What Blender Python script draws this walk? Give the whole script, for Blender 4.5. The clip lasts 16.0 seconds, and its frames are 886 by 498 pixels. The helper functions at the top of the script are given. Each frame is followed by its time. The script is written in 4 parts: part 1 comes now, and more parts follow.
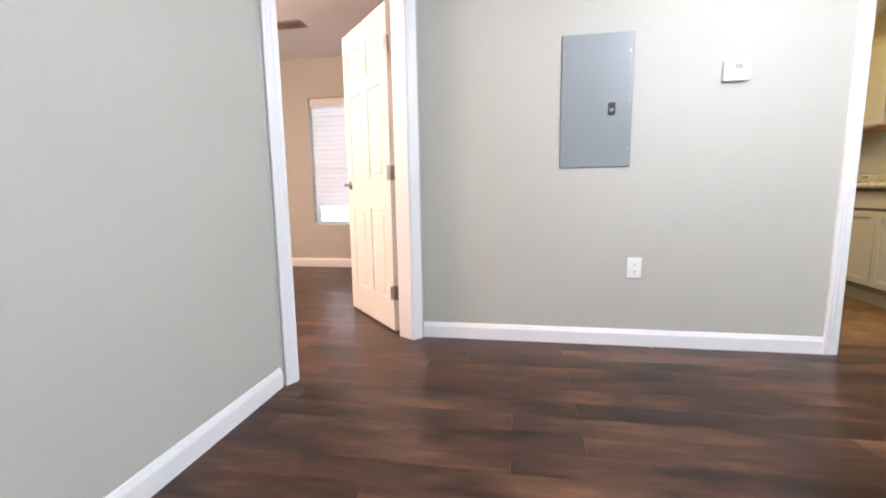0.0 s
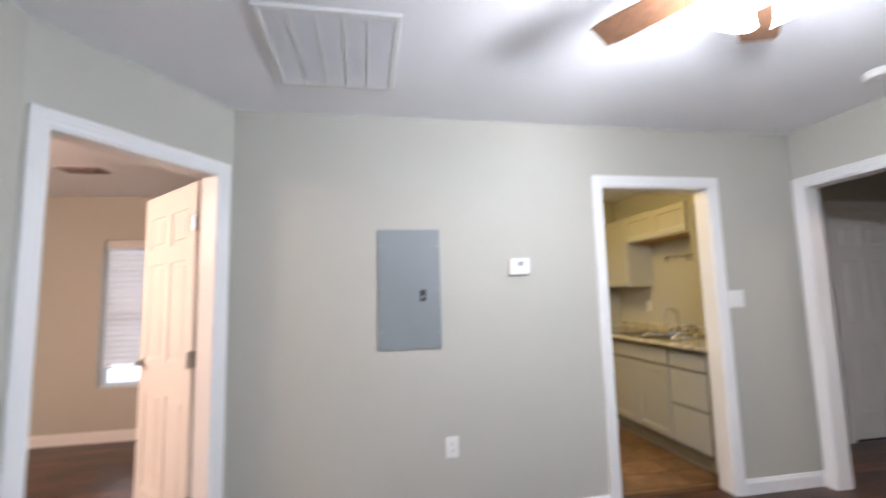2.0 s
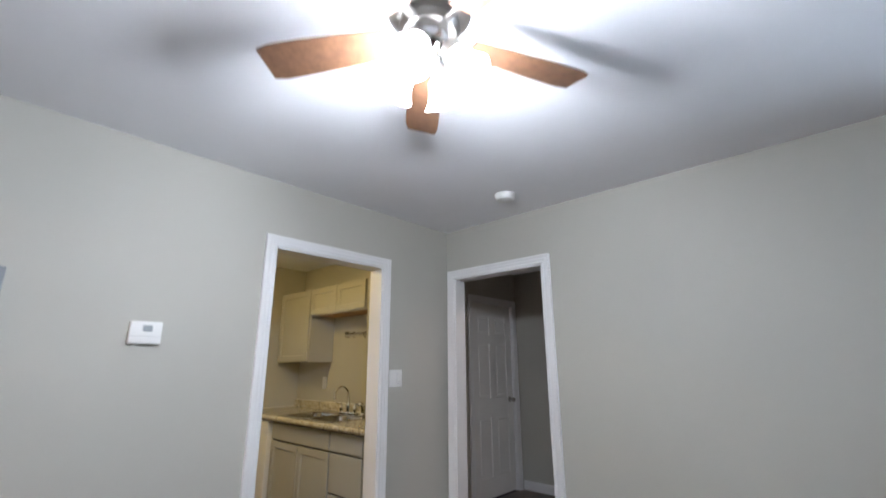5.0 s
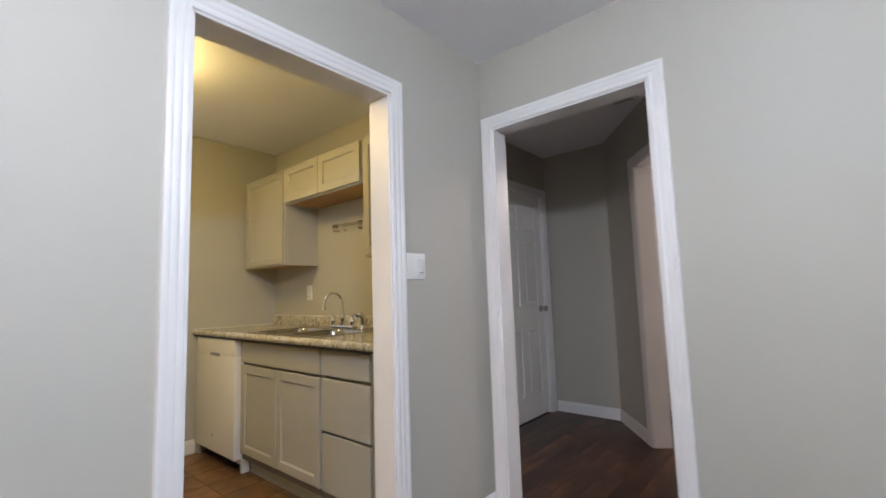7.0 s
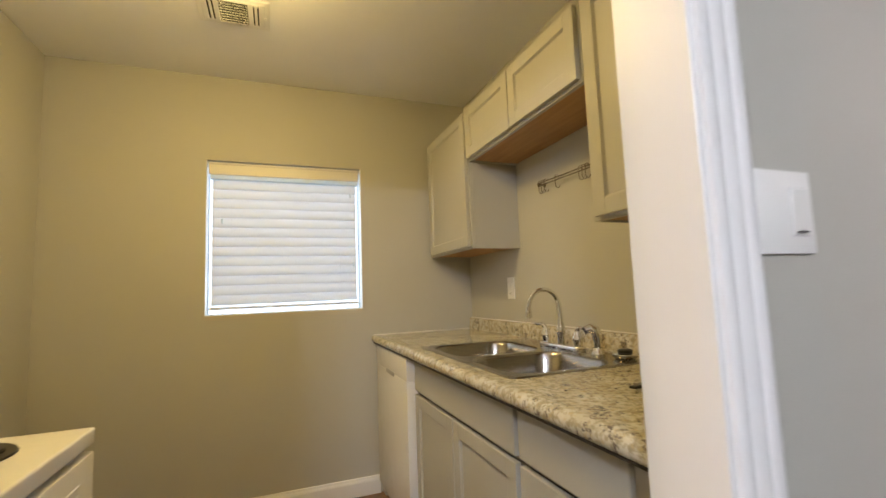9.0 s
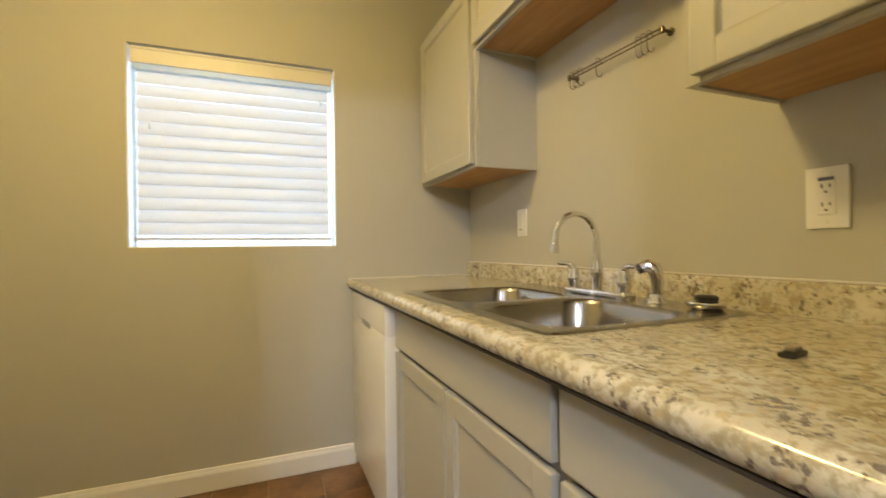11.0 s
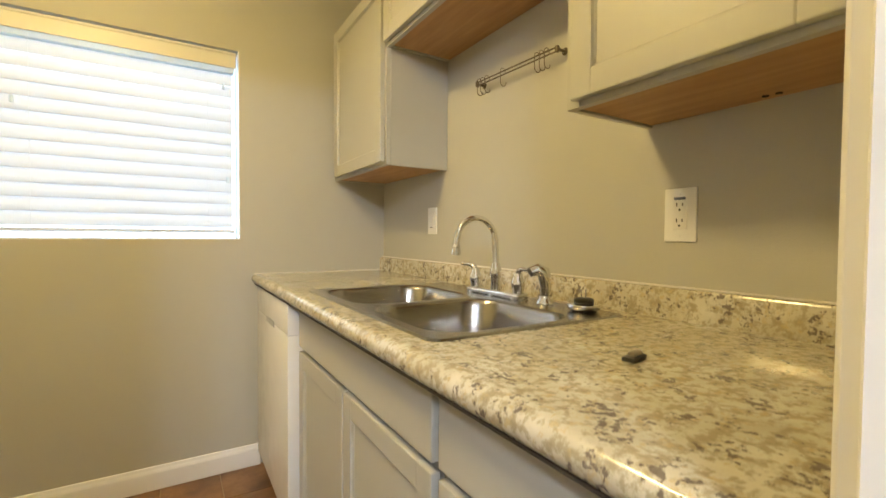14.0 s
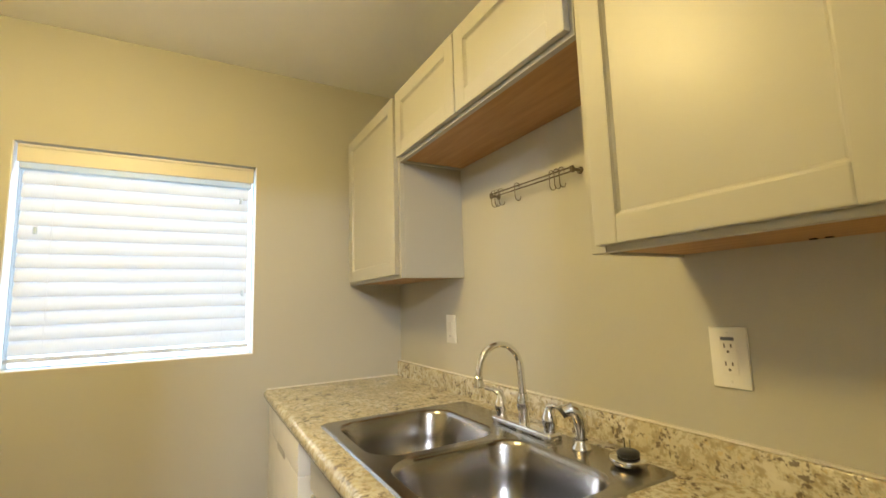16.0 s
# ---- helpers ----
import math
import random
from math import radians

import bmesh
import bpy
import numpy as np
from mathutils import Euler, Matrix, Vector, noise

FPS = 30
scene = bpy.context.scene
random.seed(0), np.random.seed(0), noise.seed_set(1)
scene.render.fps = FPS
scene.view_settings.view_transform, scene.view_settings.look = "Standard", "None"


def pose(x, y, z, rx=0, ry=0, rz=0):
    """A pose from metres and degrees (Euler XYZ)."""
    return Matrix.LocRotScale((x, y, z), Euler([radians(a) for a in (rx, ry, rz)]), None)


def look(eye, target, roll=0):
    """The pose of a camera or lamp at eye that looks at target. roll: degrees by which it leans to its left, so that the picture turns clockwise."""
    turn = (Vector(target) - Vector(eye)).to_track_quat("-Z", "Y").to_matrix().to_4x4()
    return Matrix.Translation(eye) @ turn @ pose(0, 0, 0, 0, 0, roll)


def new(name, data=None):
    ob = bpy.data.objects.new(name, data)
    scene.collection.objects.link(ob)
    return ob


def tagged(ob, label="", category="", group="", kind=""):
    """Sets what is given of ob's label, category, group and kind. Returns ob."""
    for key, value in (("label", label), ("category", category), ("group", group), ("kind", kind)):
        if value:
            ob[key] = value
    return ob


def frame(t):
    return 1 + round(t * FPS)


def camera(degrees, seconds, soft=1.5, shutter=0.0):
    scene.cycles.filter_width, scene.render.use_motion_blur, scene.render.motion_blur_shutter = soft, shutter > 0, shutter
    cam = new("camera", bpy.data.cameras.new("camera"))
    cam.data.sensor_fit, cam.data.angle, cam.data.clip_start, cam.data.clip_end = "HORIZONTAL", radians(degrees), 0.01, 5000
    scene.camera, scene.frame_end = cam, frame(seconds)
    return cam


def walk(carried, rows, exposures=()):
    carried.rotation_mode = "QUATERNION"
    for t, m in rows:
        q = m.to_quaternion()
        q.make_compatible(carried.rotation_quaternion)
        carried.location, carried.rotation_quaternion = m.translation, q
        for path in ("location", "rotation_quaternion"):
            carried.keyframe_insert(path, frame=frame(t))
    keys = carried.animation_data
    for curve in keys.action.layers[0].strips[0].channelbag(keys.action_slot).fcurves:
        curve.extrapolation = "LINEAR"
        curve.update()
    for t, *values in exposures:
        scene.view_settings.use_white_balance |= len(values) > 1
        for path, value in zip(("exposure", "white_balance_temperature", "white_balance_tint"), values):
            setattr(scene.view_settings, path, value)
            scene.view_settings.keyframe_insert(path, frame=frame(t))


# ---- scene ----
cam = camera(90.8, 16.0, soft=1.5, shutter=0.5)
PATH = [
    (0, (1.578, 1.615, 0.914), (1.228, 3.566, 0.643), -0.9),
    (0.5, (1.578, 1.626, 0.975), (1.305, 3.601, 0.821), -1.2),
    (1, (1.597, 1.657, 1.072), (1.39, 3.64, 0.921), -1.0),
    (1.5, (1.631, 1.655, 1.187), (1.598, 3.654, 1.156), -1.5),
    (2, (1.721, 1.609, 1.324), (2.073, 3.566, 1.54), -1.5),
    (2.5, (1.807, 1.562, 1.391), (2.547, 3.364, 1.844), -2.0),
    (3, (1.833, 1.537, 1.425), (2.775, 3.21, 1.985), -1.2),
    (3.5, (1.824, 1.522, 1.433), (2.98, 3.028, 2.064), -1.5),
    (4, (1.85, 1.518, 1.434), (3.175, 2.871, 2.077), -1.8),
    (4.5, (1.952, 1.617, 1.394), (3.337, 2.929, 1.993), -2.0),
    (5, (2.092, 1.805, 1.347), (3.515, 3.113, 1.858), -0.3),
    (5.2, (2.141, 1.889, 1.303), (3.592, 3.191, 1.749), 0.2),
    (7.5, (3.038, 3.086, 1.131), (4.501, 4.445, 1.255), -3.1),
    (8, (3.292, 3.334, 1.164), (4.402, 4.991, 1.308), -2.9),
    (8.5, (3.448, 3.587, 1.17), (4.224, 5.418, 1.382), -2.4),
    (10.8, (3.722, 4.291, 1.073), (4.373, 6.182, 1.083), -1.2),
    (11, (3.734, 4.305, 1.059), (4.473, 6.164, 1.056), -0.7),
    (11.5, (3.762, 4.309, 1.026), (4.591, 6.129, 0.985), -1.5),
    (12, (3.778, 4.298, 0.997), (4.645, 6.096, 0.863), -1.2),
    (12.5, (3.783, 4.286, 1.007), (4.714, 6.052, 0.889), -1.3),
    (13, (3.78, 4.279, 1.023), (4.778, 6.01, 0.938), -0.9),
    (13.5, (3.779, 4.268, 1.053), (4.81, 5.981, 0.997), -0.5),
    (14, (3.778, 4.261, 1.097), (4.825, 5.963, 1.04), 0.4),
    (14.5, (3.766, 4.259, 1.155), (4.779, 5.983, 1.155), 0.3),
    (15, (3.755, 4.274, 1.196), (4.717, 6.025, 1.27), -0.4),
    (15.5, (3.775, 4.288, 1.241), (4.769, 6.014, 1.419), -0.5),
    (16, (3.812, 4.317, 1.278), (4.787, 6.046, 1.522), -1.8),
]
EXPOSURES = [(0.0, 0.12, 6300, 16), (0.8, 0.08, 6300, 16), (1.5, -0.19, 6300, 17), (2.4, -0.43, 6200, 15), (3.5, -0.70, 6080, 13), (5.0, -0.90, 6050, 14), (7.5, -0.45, 6130, 16),
             (8.5, -0.42, 6230, 16), (11.0, -0.05, 6350, 13), (12.2, -0.12, 6330, 13), (13.5, 0.17, 6150, 13), (14.5, 0.17, 6100, 12), (16.0, 0.17, 6000, 12)]
walk(cam, [(t, look(eye, target, roll)) for t, eye, target, roll in PATH], EXPOSURES)

# ---- world and light levels ----
world = bpy.data.worlds.new("sky")
scene.world = world
world.use_nodes = True
_sky = world.node_tree.nodes.new("ShaderNodeTexSky")
_sky.sky_type, _sky.sun_disc = "NISHITA", False
_sky.sun_elevation, _sky.sun_rotation = radians(48), radians(200)
_bg = world.node_tree.nodes["Background"]
world.node_tree.links.new(_sky.outputs[0], _bg.inputs[0])
_bg.inputs[1].default_value = 0.1
_sun = new("sun", bpy.data.lights.new("sun", "SUN"))
_sun.data.energy, _sun.data.angle, _sun.data.color = 3.0, radians(0.5), (1, 0.95, 0.88)
_sun.matrix_world = look((0, -20, 24), (3, 0, 0))
FAN_GLOW, DOME_GLOW, BED_GLOW, BATH_GLOW = 260.0, 100.0, 800.0, 400.0
BULB_GLOW = 1120.0
DAY_KITCHEN, DAY_BEDROOM, DAY_LIVING = 3.9, 3.4, 10.5

# ---- mesh helpers ----
def bx(bm, x0, x1, y0, y1, z0, z1, bevel=0.0, seg=2):
    r = bmesh.ops.create_cube(bm, size=1.0)
    vs = r["verts"]
    for v in vs:
        v.co = Vector(((x0 + x1) / 2 + v.co.x * (x1 - x0), (y0 + y1) / 2 + v.co.y * (y1 - y0), (z0 + z1) / 2 + v.co.z * (z1 - z0)))
    if bevel > 0:
        es = list({e for v in vs for e in v.link_edges})
        bmesh.ops.bevel(bm, geom=es, offset=bevel, segments=seg, profile=0.6, affect="EDGES")


def rod(bm, a, b, r0, r1=None, seg=16, caps=True):
    a, b = Vector(a), Vector(b)
    r1 = r0 if r1 is None else r1
    m = Matrix.Translation((a + b) / 2) @ (b - a).to_track_quat("Z", "Y").to_matrix().to_4x4()
    bmesh.ops.create_cone(bm, cap_ends=caps, segments=seg, radius1=r0, radius2=r1, depth=(b - a).length, matrix=m)


def lathe(bm, profile, m=None, seg=32):
    m = m or Matrix()
    rings = []
    for r, z in profile:
        if r < 1e-5:
            rings.append([bm.verts.new(m @ Vector((0, 0, z)))])
        else:
            rings.append([bm.verts.new(m @ Vector((r * math.cos(2 * math.pi * k / seg), r * math.sin(2 * math.pi * k / seg), z))) for k in range(seg)])
    for a, b in zip(rings, rings[1:]):
        for k in range(seg):
            n = (k + 1) % seg
            if len(a) == 1 and len(b) == 1:
                continue
            if len(a) == 1:
                bm.faces.new((a[0], b[n], b[k]))
            elif len(b) == 1:
                bm.faces.new((a[k], a[n], b[0]))
            else:
                bm.faces.new((a[k], a[n], b[n], b[k]))


def tube(bm, pts, radii, seg=12):
    pts = [Vector(p) for p in pts]
    if not isinstance(radii, (list, tuple)):
        radii = [radii] * len(pts)
    rings, up = [], None
    for i, p in enumerate(pts):
        t = (pts[min(i + 1, len(pts) - 1)] - pts[max(i - 1, 0)]).normalized()
        if up is None:
            up = t.orthogonal().normalized()
        side = t.cross(up).normalized()
        up = side.cross(t).normalized()
        rings.append([bm.verts.new(p + radii[i] * (math.cos(2 * math.pi * k / seg) * side + math.sin(2 * math.pi * k / seg) * up)) for k in range(seg)])
    for a, b in zip(rings, rings[1:]):
        for k in range(seg):
            n = (k + 1) % seg
            bm.faces.new((a[k], a[n], b[n], b[k]))
    bm.faces.new(rings[0]), bm.faces.new(rings[-1])


def mesh_of(name, bm, material, m=None, smooth=False):
    if m is not None:
        bm.transform(m)
    bmesh.ops.recalc_face_normals(bm, faces=bm.faces)
    me = bpy.data.meshes.new(name)
    bm.to_mesh(me)
    bm.free()
    me.materials.append(material)
    if smooth:
        for p in me.polygons:
            p.use_smooth = True
        me.set_sharp_from_angle(angle=radians(38))
    return me


def solid(name, bm, material, m=None, smooth=False):
    return new(name, mesh_of(name, bm, material, m, smooth))


def thing(name, at, label, category, group="", kind=""):
    ob = new(name)
    ob.empty_display_size = 0.05
    ob.matrix_world = pose(*at)
    return tagged(ob, label, category, group, kind)


def origin(ob):
    m = Matrix()
    while ob is not None:
        m = ob.matrix_basis @ m if ob.parent is None else ob.matrix_parent_inverse @ ob.matrix_basis @ m
        ob = ob.parent
    return m


def part(name, bm, material, parent, label="", m=None, smooth=False):
    ob = solid(name, bm, material, m, smooth)
    ob.parent = parent
    ob.matrix_parent_inverse = origin(parent).inverted()
    if label:
        ob["label"] = label
    return ob


def piece(name, me, at, parent, turn=None):
    ob = new(name, me)
    ob.parent = parent
    ob.matrix_parent_inverse = origin(parent).inverted()
    ob.matrix_basis = Matrix.Translation(at) @ (turn or Matrix())
    return ob


# ---- materials ----
def nodes_of(name):
    mt = bpy.data.materials.new(name)
    mt.use_nodes = True
    nt = mt.node_tree
    return mt, nt, nt.nodes["Principled BSDF"]


def ramp(nt, fac, stops):
    r = nt.nodes.new("ShaderNodeValToRGB")
    while len(r.color_ramp.elements) < len(stops):
        r.color_ramp.elements.new(0.5)
    for e, (p, c) in zip(r.color_ramp.elements, stops):
        e.position, e.color = p, (*c, 1)
    nt.links.new(fac, r.inputs[0])
    return r.outputs[0]


def coords(nt, scale=(1, 1, 1), kind="Object"):
    tc, mp = nt.nodes.new("ShaderNodeTexCoord"), nt.nodes.new("ShaderNodeMapping")
    nt.links.new(tc.outputs[kind], mp.inputs[0])
    mp.inputs["Scale"].default_value = scale
    return mp.outputs[0]


def place(nt, scale=(1, 1, 1)):
    g, mp = nt.nodes.new("ShaderNodeNewGeometry"), nt.nodes.new("ShaderNodeMapping")
    nt.links.new(g.outputs["Position"], mp.inputs[0])
    mp.inputs["Scale"].default_value = scale
    return mp.outputs[0]


def noise_tex(nt, vec, scale, detail=4.0, rough=0.55):
    n = nt.nodes.new("ShaderNodeTexNoise")
    nt.links.new(vec, n.inputs["Vector"])
    n.inputs["Scale"].default_value, n.inputs["Detail"].default_value, n.inputs["Roughness"].default_value = scale, detail, rough
    return n.outputs["Fac"]


def mixed(nt, fac, a, b, how="MIX"):
    m = nt.nodes.new("ShaderNodeMix")
    m.data_type, m.blend_type = "RGBA", how
    for k, v in ((0, fac), (6, a), (7, b)):
        if isinstance(v, (int, float)):
            m.inputs[k].default_value = v
        elif isinstance(v, tuple):
            m.inputs[k].default_value = (*v, 1)
        else:
            nt.links.new(v, m.inputs[k])
    return m.outputs[2]


def bump(nt, bsdf, height, strength=0.2, distance=0.002):
    b = nt.nodes.new("ShaderNodeBump")
    b.inputs["Strength"].default_value, b.inputs["Distance"].default_value = strength, distance
    nt.links.new(height, b.inputs["Height"])
    nt.links.new(b.outputs[0], bsdf.inputs["Normal"])


def painted(name, colour, rough=0.5, vary=0.05, grain=180.0, relief=0.12, metal=0.0, blotch=2.2, rvar=0.07):
    """Paint, plastic or metal: slow blotches, a fine grain and a little relief."""
    mt, nt, b = nodes_of(name)
    v = place(nt)
    dark = tuple(c * (1 - vary) for c in colour)
    lite = tuple(min(1, c * (1 + vary)) for c in colour)
    col = ramp(nt, noise_tex(nt, v, blotch, 5), [(0.3, dark), (0.7, lite)])
    nt.links.new(col, b.inputs["Base Color"])
    fine = noise_tex(nt, v, grain, 3)
    r = nt.nodes.new("ShaderNodeMapRange")
    r.inputs[3].default_value, r.inputs[4].default_value = max(0.02, rough - rvar), min(1, rough + rvar)
    nt.links.new(noise_tex(nt, v, blotch * 6, 4), r.inputs[0])
    nt.links.new(r.outputs[0], b.inputs["Roughness"])
    b.inputs["Metallic"].default_value = metal
    if relief:
        bump(nt, b, fine, relief, 0.0015)
    return mt


def glowing(name, colour, strength):
    mt = bpy.data.materials.new(name)
    mt.use_nodes = True
    nt = mt.node_tree
    nt.nodes.remove(nt.nodes["Principled BSDF"])
    e = nt.nodes.new("ShaderNodeEmission")
    e.inputs[0].default_value, e.inputs[1].default_value = (*colour, 1), strength
    nt.links.new(e.outputs[0], nt.nodes["Material Output"].inputs[0])
    return mt


def lit_glass(name, colour, strength, clear):
    """Thin frosted glass that glows and lets part of its bulb's light straight through."""
    mt = glowing(name, colour, strength)
    nt = mt.node_tree
    e = nt.nodes["Emission"]
    tr, mx = nt.nodes.new("ShaderNodeBsdfTransparent"), nt.nodes.new("ShaderNodeMixShader")
    mx.inputs[0].default_value = clear
    nt.links.new(e.outputs[0], mx.inputs[1]), nt.links.new(tr.outputs[0], mx.inputs[2])
    nt.links.new(mx.outputs[0], nt.nodes["Material Output"].inputs[0])
    return mt


WALL = painted("wall_paint", (0.475, 0.466, 0.418), 0.62, 0.025, 260, 0.25, blotch=1.3)
CEIL = painted("ceiling_paint", (0.86, 0.868, 0.895), 0.85, 0.02, 120, 0.35)
TRIM = painted("trim_paint", (0.80, 0.80, 0.80), 0.38, 0.025, 90, 0.08)
DOORPAINT = painted("door_paint", (0.80, 0.79, 0.77), 0.42, 0.03, 70, 0.12)
CABINET = painted("cabinet_paint", (0.455, 0.445, 0.395), 0.38, 0.02, 60, 0.10, blotch=1.5, rvar=0.02)
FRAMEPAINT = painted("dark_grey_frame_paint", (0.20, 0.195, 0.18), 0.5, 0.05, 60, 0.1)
WHITEPLASTIC = painted("white_plastic", (0.80, 0.80, 0.78), 0.35, 0.02, 100, 0.03)
WHITEENAMEL = painted("white_enamel", (0.80, 0.79, 0.76), 0.22, 0.02, 80, 0.02)
GREYMETAL = painted("grey_enamelled_steel", (0.225, 0.25, 0.265), 0.42, 0.05, 140, 0.06)
DARKMETAL = painted("dark_metal", (0.05, 0.05, 0.05), 0.4, 0.2, 100, 0.1, metal=0.6)
NICKEL = painted("brushed_nickel", (0.40, 0.375, 0.345), 0.32, 0.08, 220, 0.1, metal=1.0)
RAILMETAL = painted("aged_bronze", (0.16, 0.13, 0.10), 0.35, 0.1, 120, 0.1, metal=0.9)
CHROME = painted("chrome", (0.80, 0.80, 0.80), 0.07, 0.02, 50, 0.0, metal=1.0)
BLACK = painted("black_plastic", (0.02, 0.02, 0.02), 0.45, 0.2, 120, 0.1)
GAPDARK = painted("dark_void", (0.015, 0.015, 0.015), 0.9, 0.1, 50, 0.0)
FILTER = painted("grille_filter", (0.70, 0.70, 0.71), 0.9, 0.12, 300, 0.3, blotch=4)
VALANCE = painted("blind_valance", (0.70, 0.675, 0.63), 0.42, 0.04, 50, 0.06)
SUBFLOOR = painted("floor_joint", (0.02, 0.014, 0.01), 0.8, 0.2, 60, 0.1)
GROUT = painted("tile_grout", (0.34, 0.25, 0.15), 0.8, 0.15, 120, 0.2)
BURNER = painted("black_burner", (0.02, 0.018, 0.016), 0.55, 0.3, 60, 0.3)

FANGLOW = lit_glass("lit_fan_glass", (0.93, 0.97, 1.0), FAN_GLOW, 0.8)
DOMEGLOW = glowing("lit_dome_glass", (1.0, 0.71, 0.235), DOME_GLOW)
BEDGLOW = glowing("lit_bedroom_glass", (1.0, 0.70, 0.52), BED_GLOW)
BATHGLOW = glowing("lit_bath_glass", (1.0, 0.80, 0.68), BATH_GLOW)
BULBGLOW = glowing("lit_bulb", (0.93, 0.97, 1.0), BULB_GLOW)
DAYK = glowing("daylight_kitchen", (0.74, 0.89, 1.0), DAY_KITCHEN)
DAYB = glowing("daylight_bedroom", (0.88, 0.95, 1.0), DAY_BEDROOM)
DAYL = glowing("daylight_living", (0.75, 0.885, 1.0), DAY_LIVING)


def slat_material():
    mt, nt, b = nodes_of("blind_slat")
    v = place(nt)
    nt.links.new(ramp(nt, noise_tex(nt, v, 3, 4), [(0.3, (0.77, 0.78, 0.78)), (0.7, (0.81, 0.82, 0.82))]), b.inputs["Base Color"])
    b.inputs["Roughness"].default_value = 0.4
    tr, mx = nt.nodes.new("ShaderNodeBsdfTranslucent"), nt.nodes.new("ShaderNodeMixShader")
    tr.inputs[0].default_value = (0.87, 0.87, 0.885, 1)
    mx.inputs[0].default_value = 0.52
    nt.links.new(b.outputs[0], mx.inputs[1]), nt.links.new(tr.outputs[0], mx.inputs[2])
    nt.links.new(mx.outputs[0], nt.nodes["Material Output"].inputs[0])
    return mt


def glass_material():
    mt, nt, b = nodes_of("window_glass")
    b.inputs["Base Color"].default_value = (0.95, 0.98, 1, 1)
    b.inputs["Roughness"].default_value, b.inputs["Transmission Weight"].default_value = 0.02, 1.0
    b.inputs["IOR"].default_value = 1.05
    return mt


def laminate():
    """Dark hickory laminate: long grain, black knots, each plank with its own tone."""
    mt, nt, b = nodes_of("dark_laminate")
    info = nt.nodes.new("ShaderNodeObjectInfo")
    shift = nt.nodes.new("ShaderNodeVectorMath")
    shift.operation = "MULTIPLY_ADD"
    nt.links.new(info.outputs["Random"], shift.inputs[0])
    shift.inputs[1].default_value = (37, 11, 5)
    nt.links.new(place(nt), shift.inputs[2])
    mp = nt.nodes.new("ShaderNodeMapping")
    mp.inputs["Scale"].default_value = (0.40, 1.3, 1)
    nt.links.new(shift.outputs[0], mp.inputs[0])
    slow = noise_tex(nt, mp.outputs[0], 3.4, 3, 0.5)
    mid = noise_tex(nt, mp.outputs[0], 11, 5, 0.58)
    knots = noise_tex(nt, mp.outputs[0], 5.5, 3, 0.5)
    mp2 = nt.nodes.new("ShaderNodeMapping")
    mp2.inputs["Scale"].default_value = (0.7, 9, 1)
    nt.links.new(shift.outputs[0], mp2.inputs[0])
    grain = noise_tex(nt, mp2.outputs[0], 6, 3, 0.5)
    base = ramp(nt, slow, [(0.28, (0.024, 0.0115, 0.0085)), (0.50, (0.054, 0.024, 0.0145)), (0.74, (0.135, 0.062, 0.032))])
    fleck = ramp(nt, mid, [(0.28, (0.50, 0.50, 0.53)), (0.50, (1.0, 1.0, 1.0)), (0.74, (1.75, 1.72, 1.65))])
    base = mixed(nt, 1.0, base, fleck, "MULTIPLY")
    dark = ramp(nt, knots, [(0.26, (0.35, 0.35, 0.40)), (0.46, (1.0, 1.0, 1.0))])
    base = mixed(nt, 1.0, base, dark, "MULTIPLY")
    streak = ramp(nt, grain, [(0.25, (0.74, 0.74, 0.74)), (0.75, (1.2, 1.19, 1.18))])
    col = mixed(nt, 1.0, base, streak, "MULTIPLY")
    tone = ramp(nt, info.outputs["Random"], [(0.0, (0.86, 0.86, 0.87)), (1.0, (1.12, 1.11, 1.09))])
    nt.links.new(mixed(nt, 1.0, col, tone, "MULTIPLY"), b.inputs["Base Color"])
    rr = nt.nodes.new("ShaderNodeMapRange")
    b.inputs["Specular IOR Level"].default_value = 0.28
    rr.inputs[3].default_value, rr.inputs[4].default_value = 0.27, 0.33
    nt.links.new(mid, rr.inputs[0])
    nt.links.new(rr.outputs[0], b.inputs["Roughness"])
    return mt


def vinyl_tile():
    mt, nt, b = nodes_of("brown_tile")
    info = nt.nodes.new("ShaderNodeObjectInfo")
    shift = nt.nodes.new("ShaderNodeVectorMath")
    shift.operation = "MULTIPLY_ADD"
    nt.links.new(info.outputs["Random"], shift.inputs[0])
    shift.inputs[1].default_value = (23, 41, 3)
    nt.links.new(place(nt), shift.inputs[2])
    cloud = noise_tex(nt, shift.outputs[0], 7, 7, 0.6)
    base = ramp(nt, cloud, [(0.3, (0.085, 0.042, 0.018)), (0.5, (0.17, 0.088, 0.038)), (0.72, (0.27, 0.155, 0.07))])
    tone = ramp(nt, info.outputs["Random"], [(0.0, (0.8, 0.8, 0.8)), (1.0, (1.15, 1.12, 1.1))])
    nt.links.new(mixed(nt, 1.0, base, tone, "MULTIPLY"), b.inputs["Base Color"])
    b.inputs["Roughness"].default_value = 0.38
    bump(nt, b, cloud, 0.2, 0.002)
    return mt


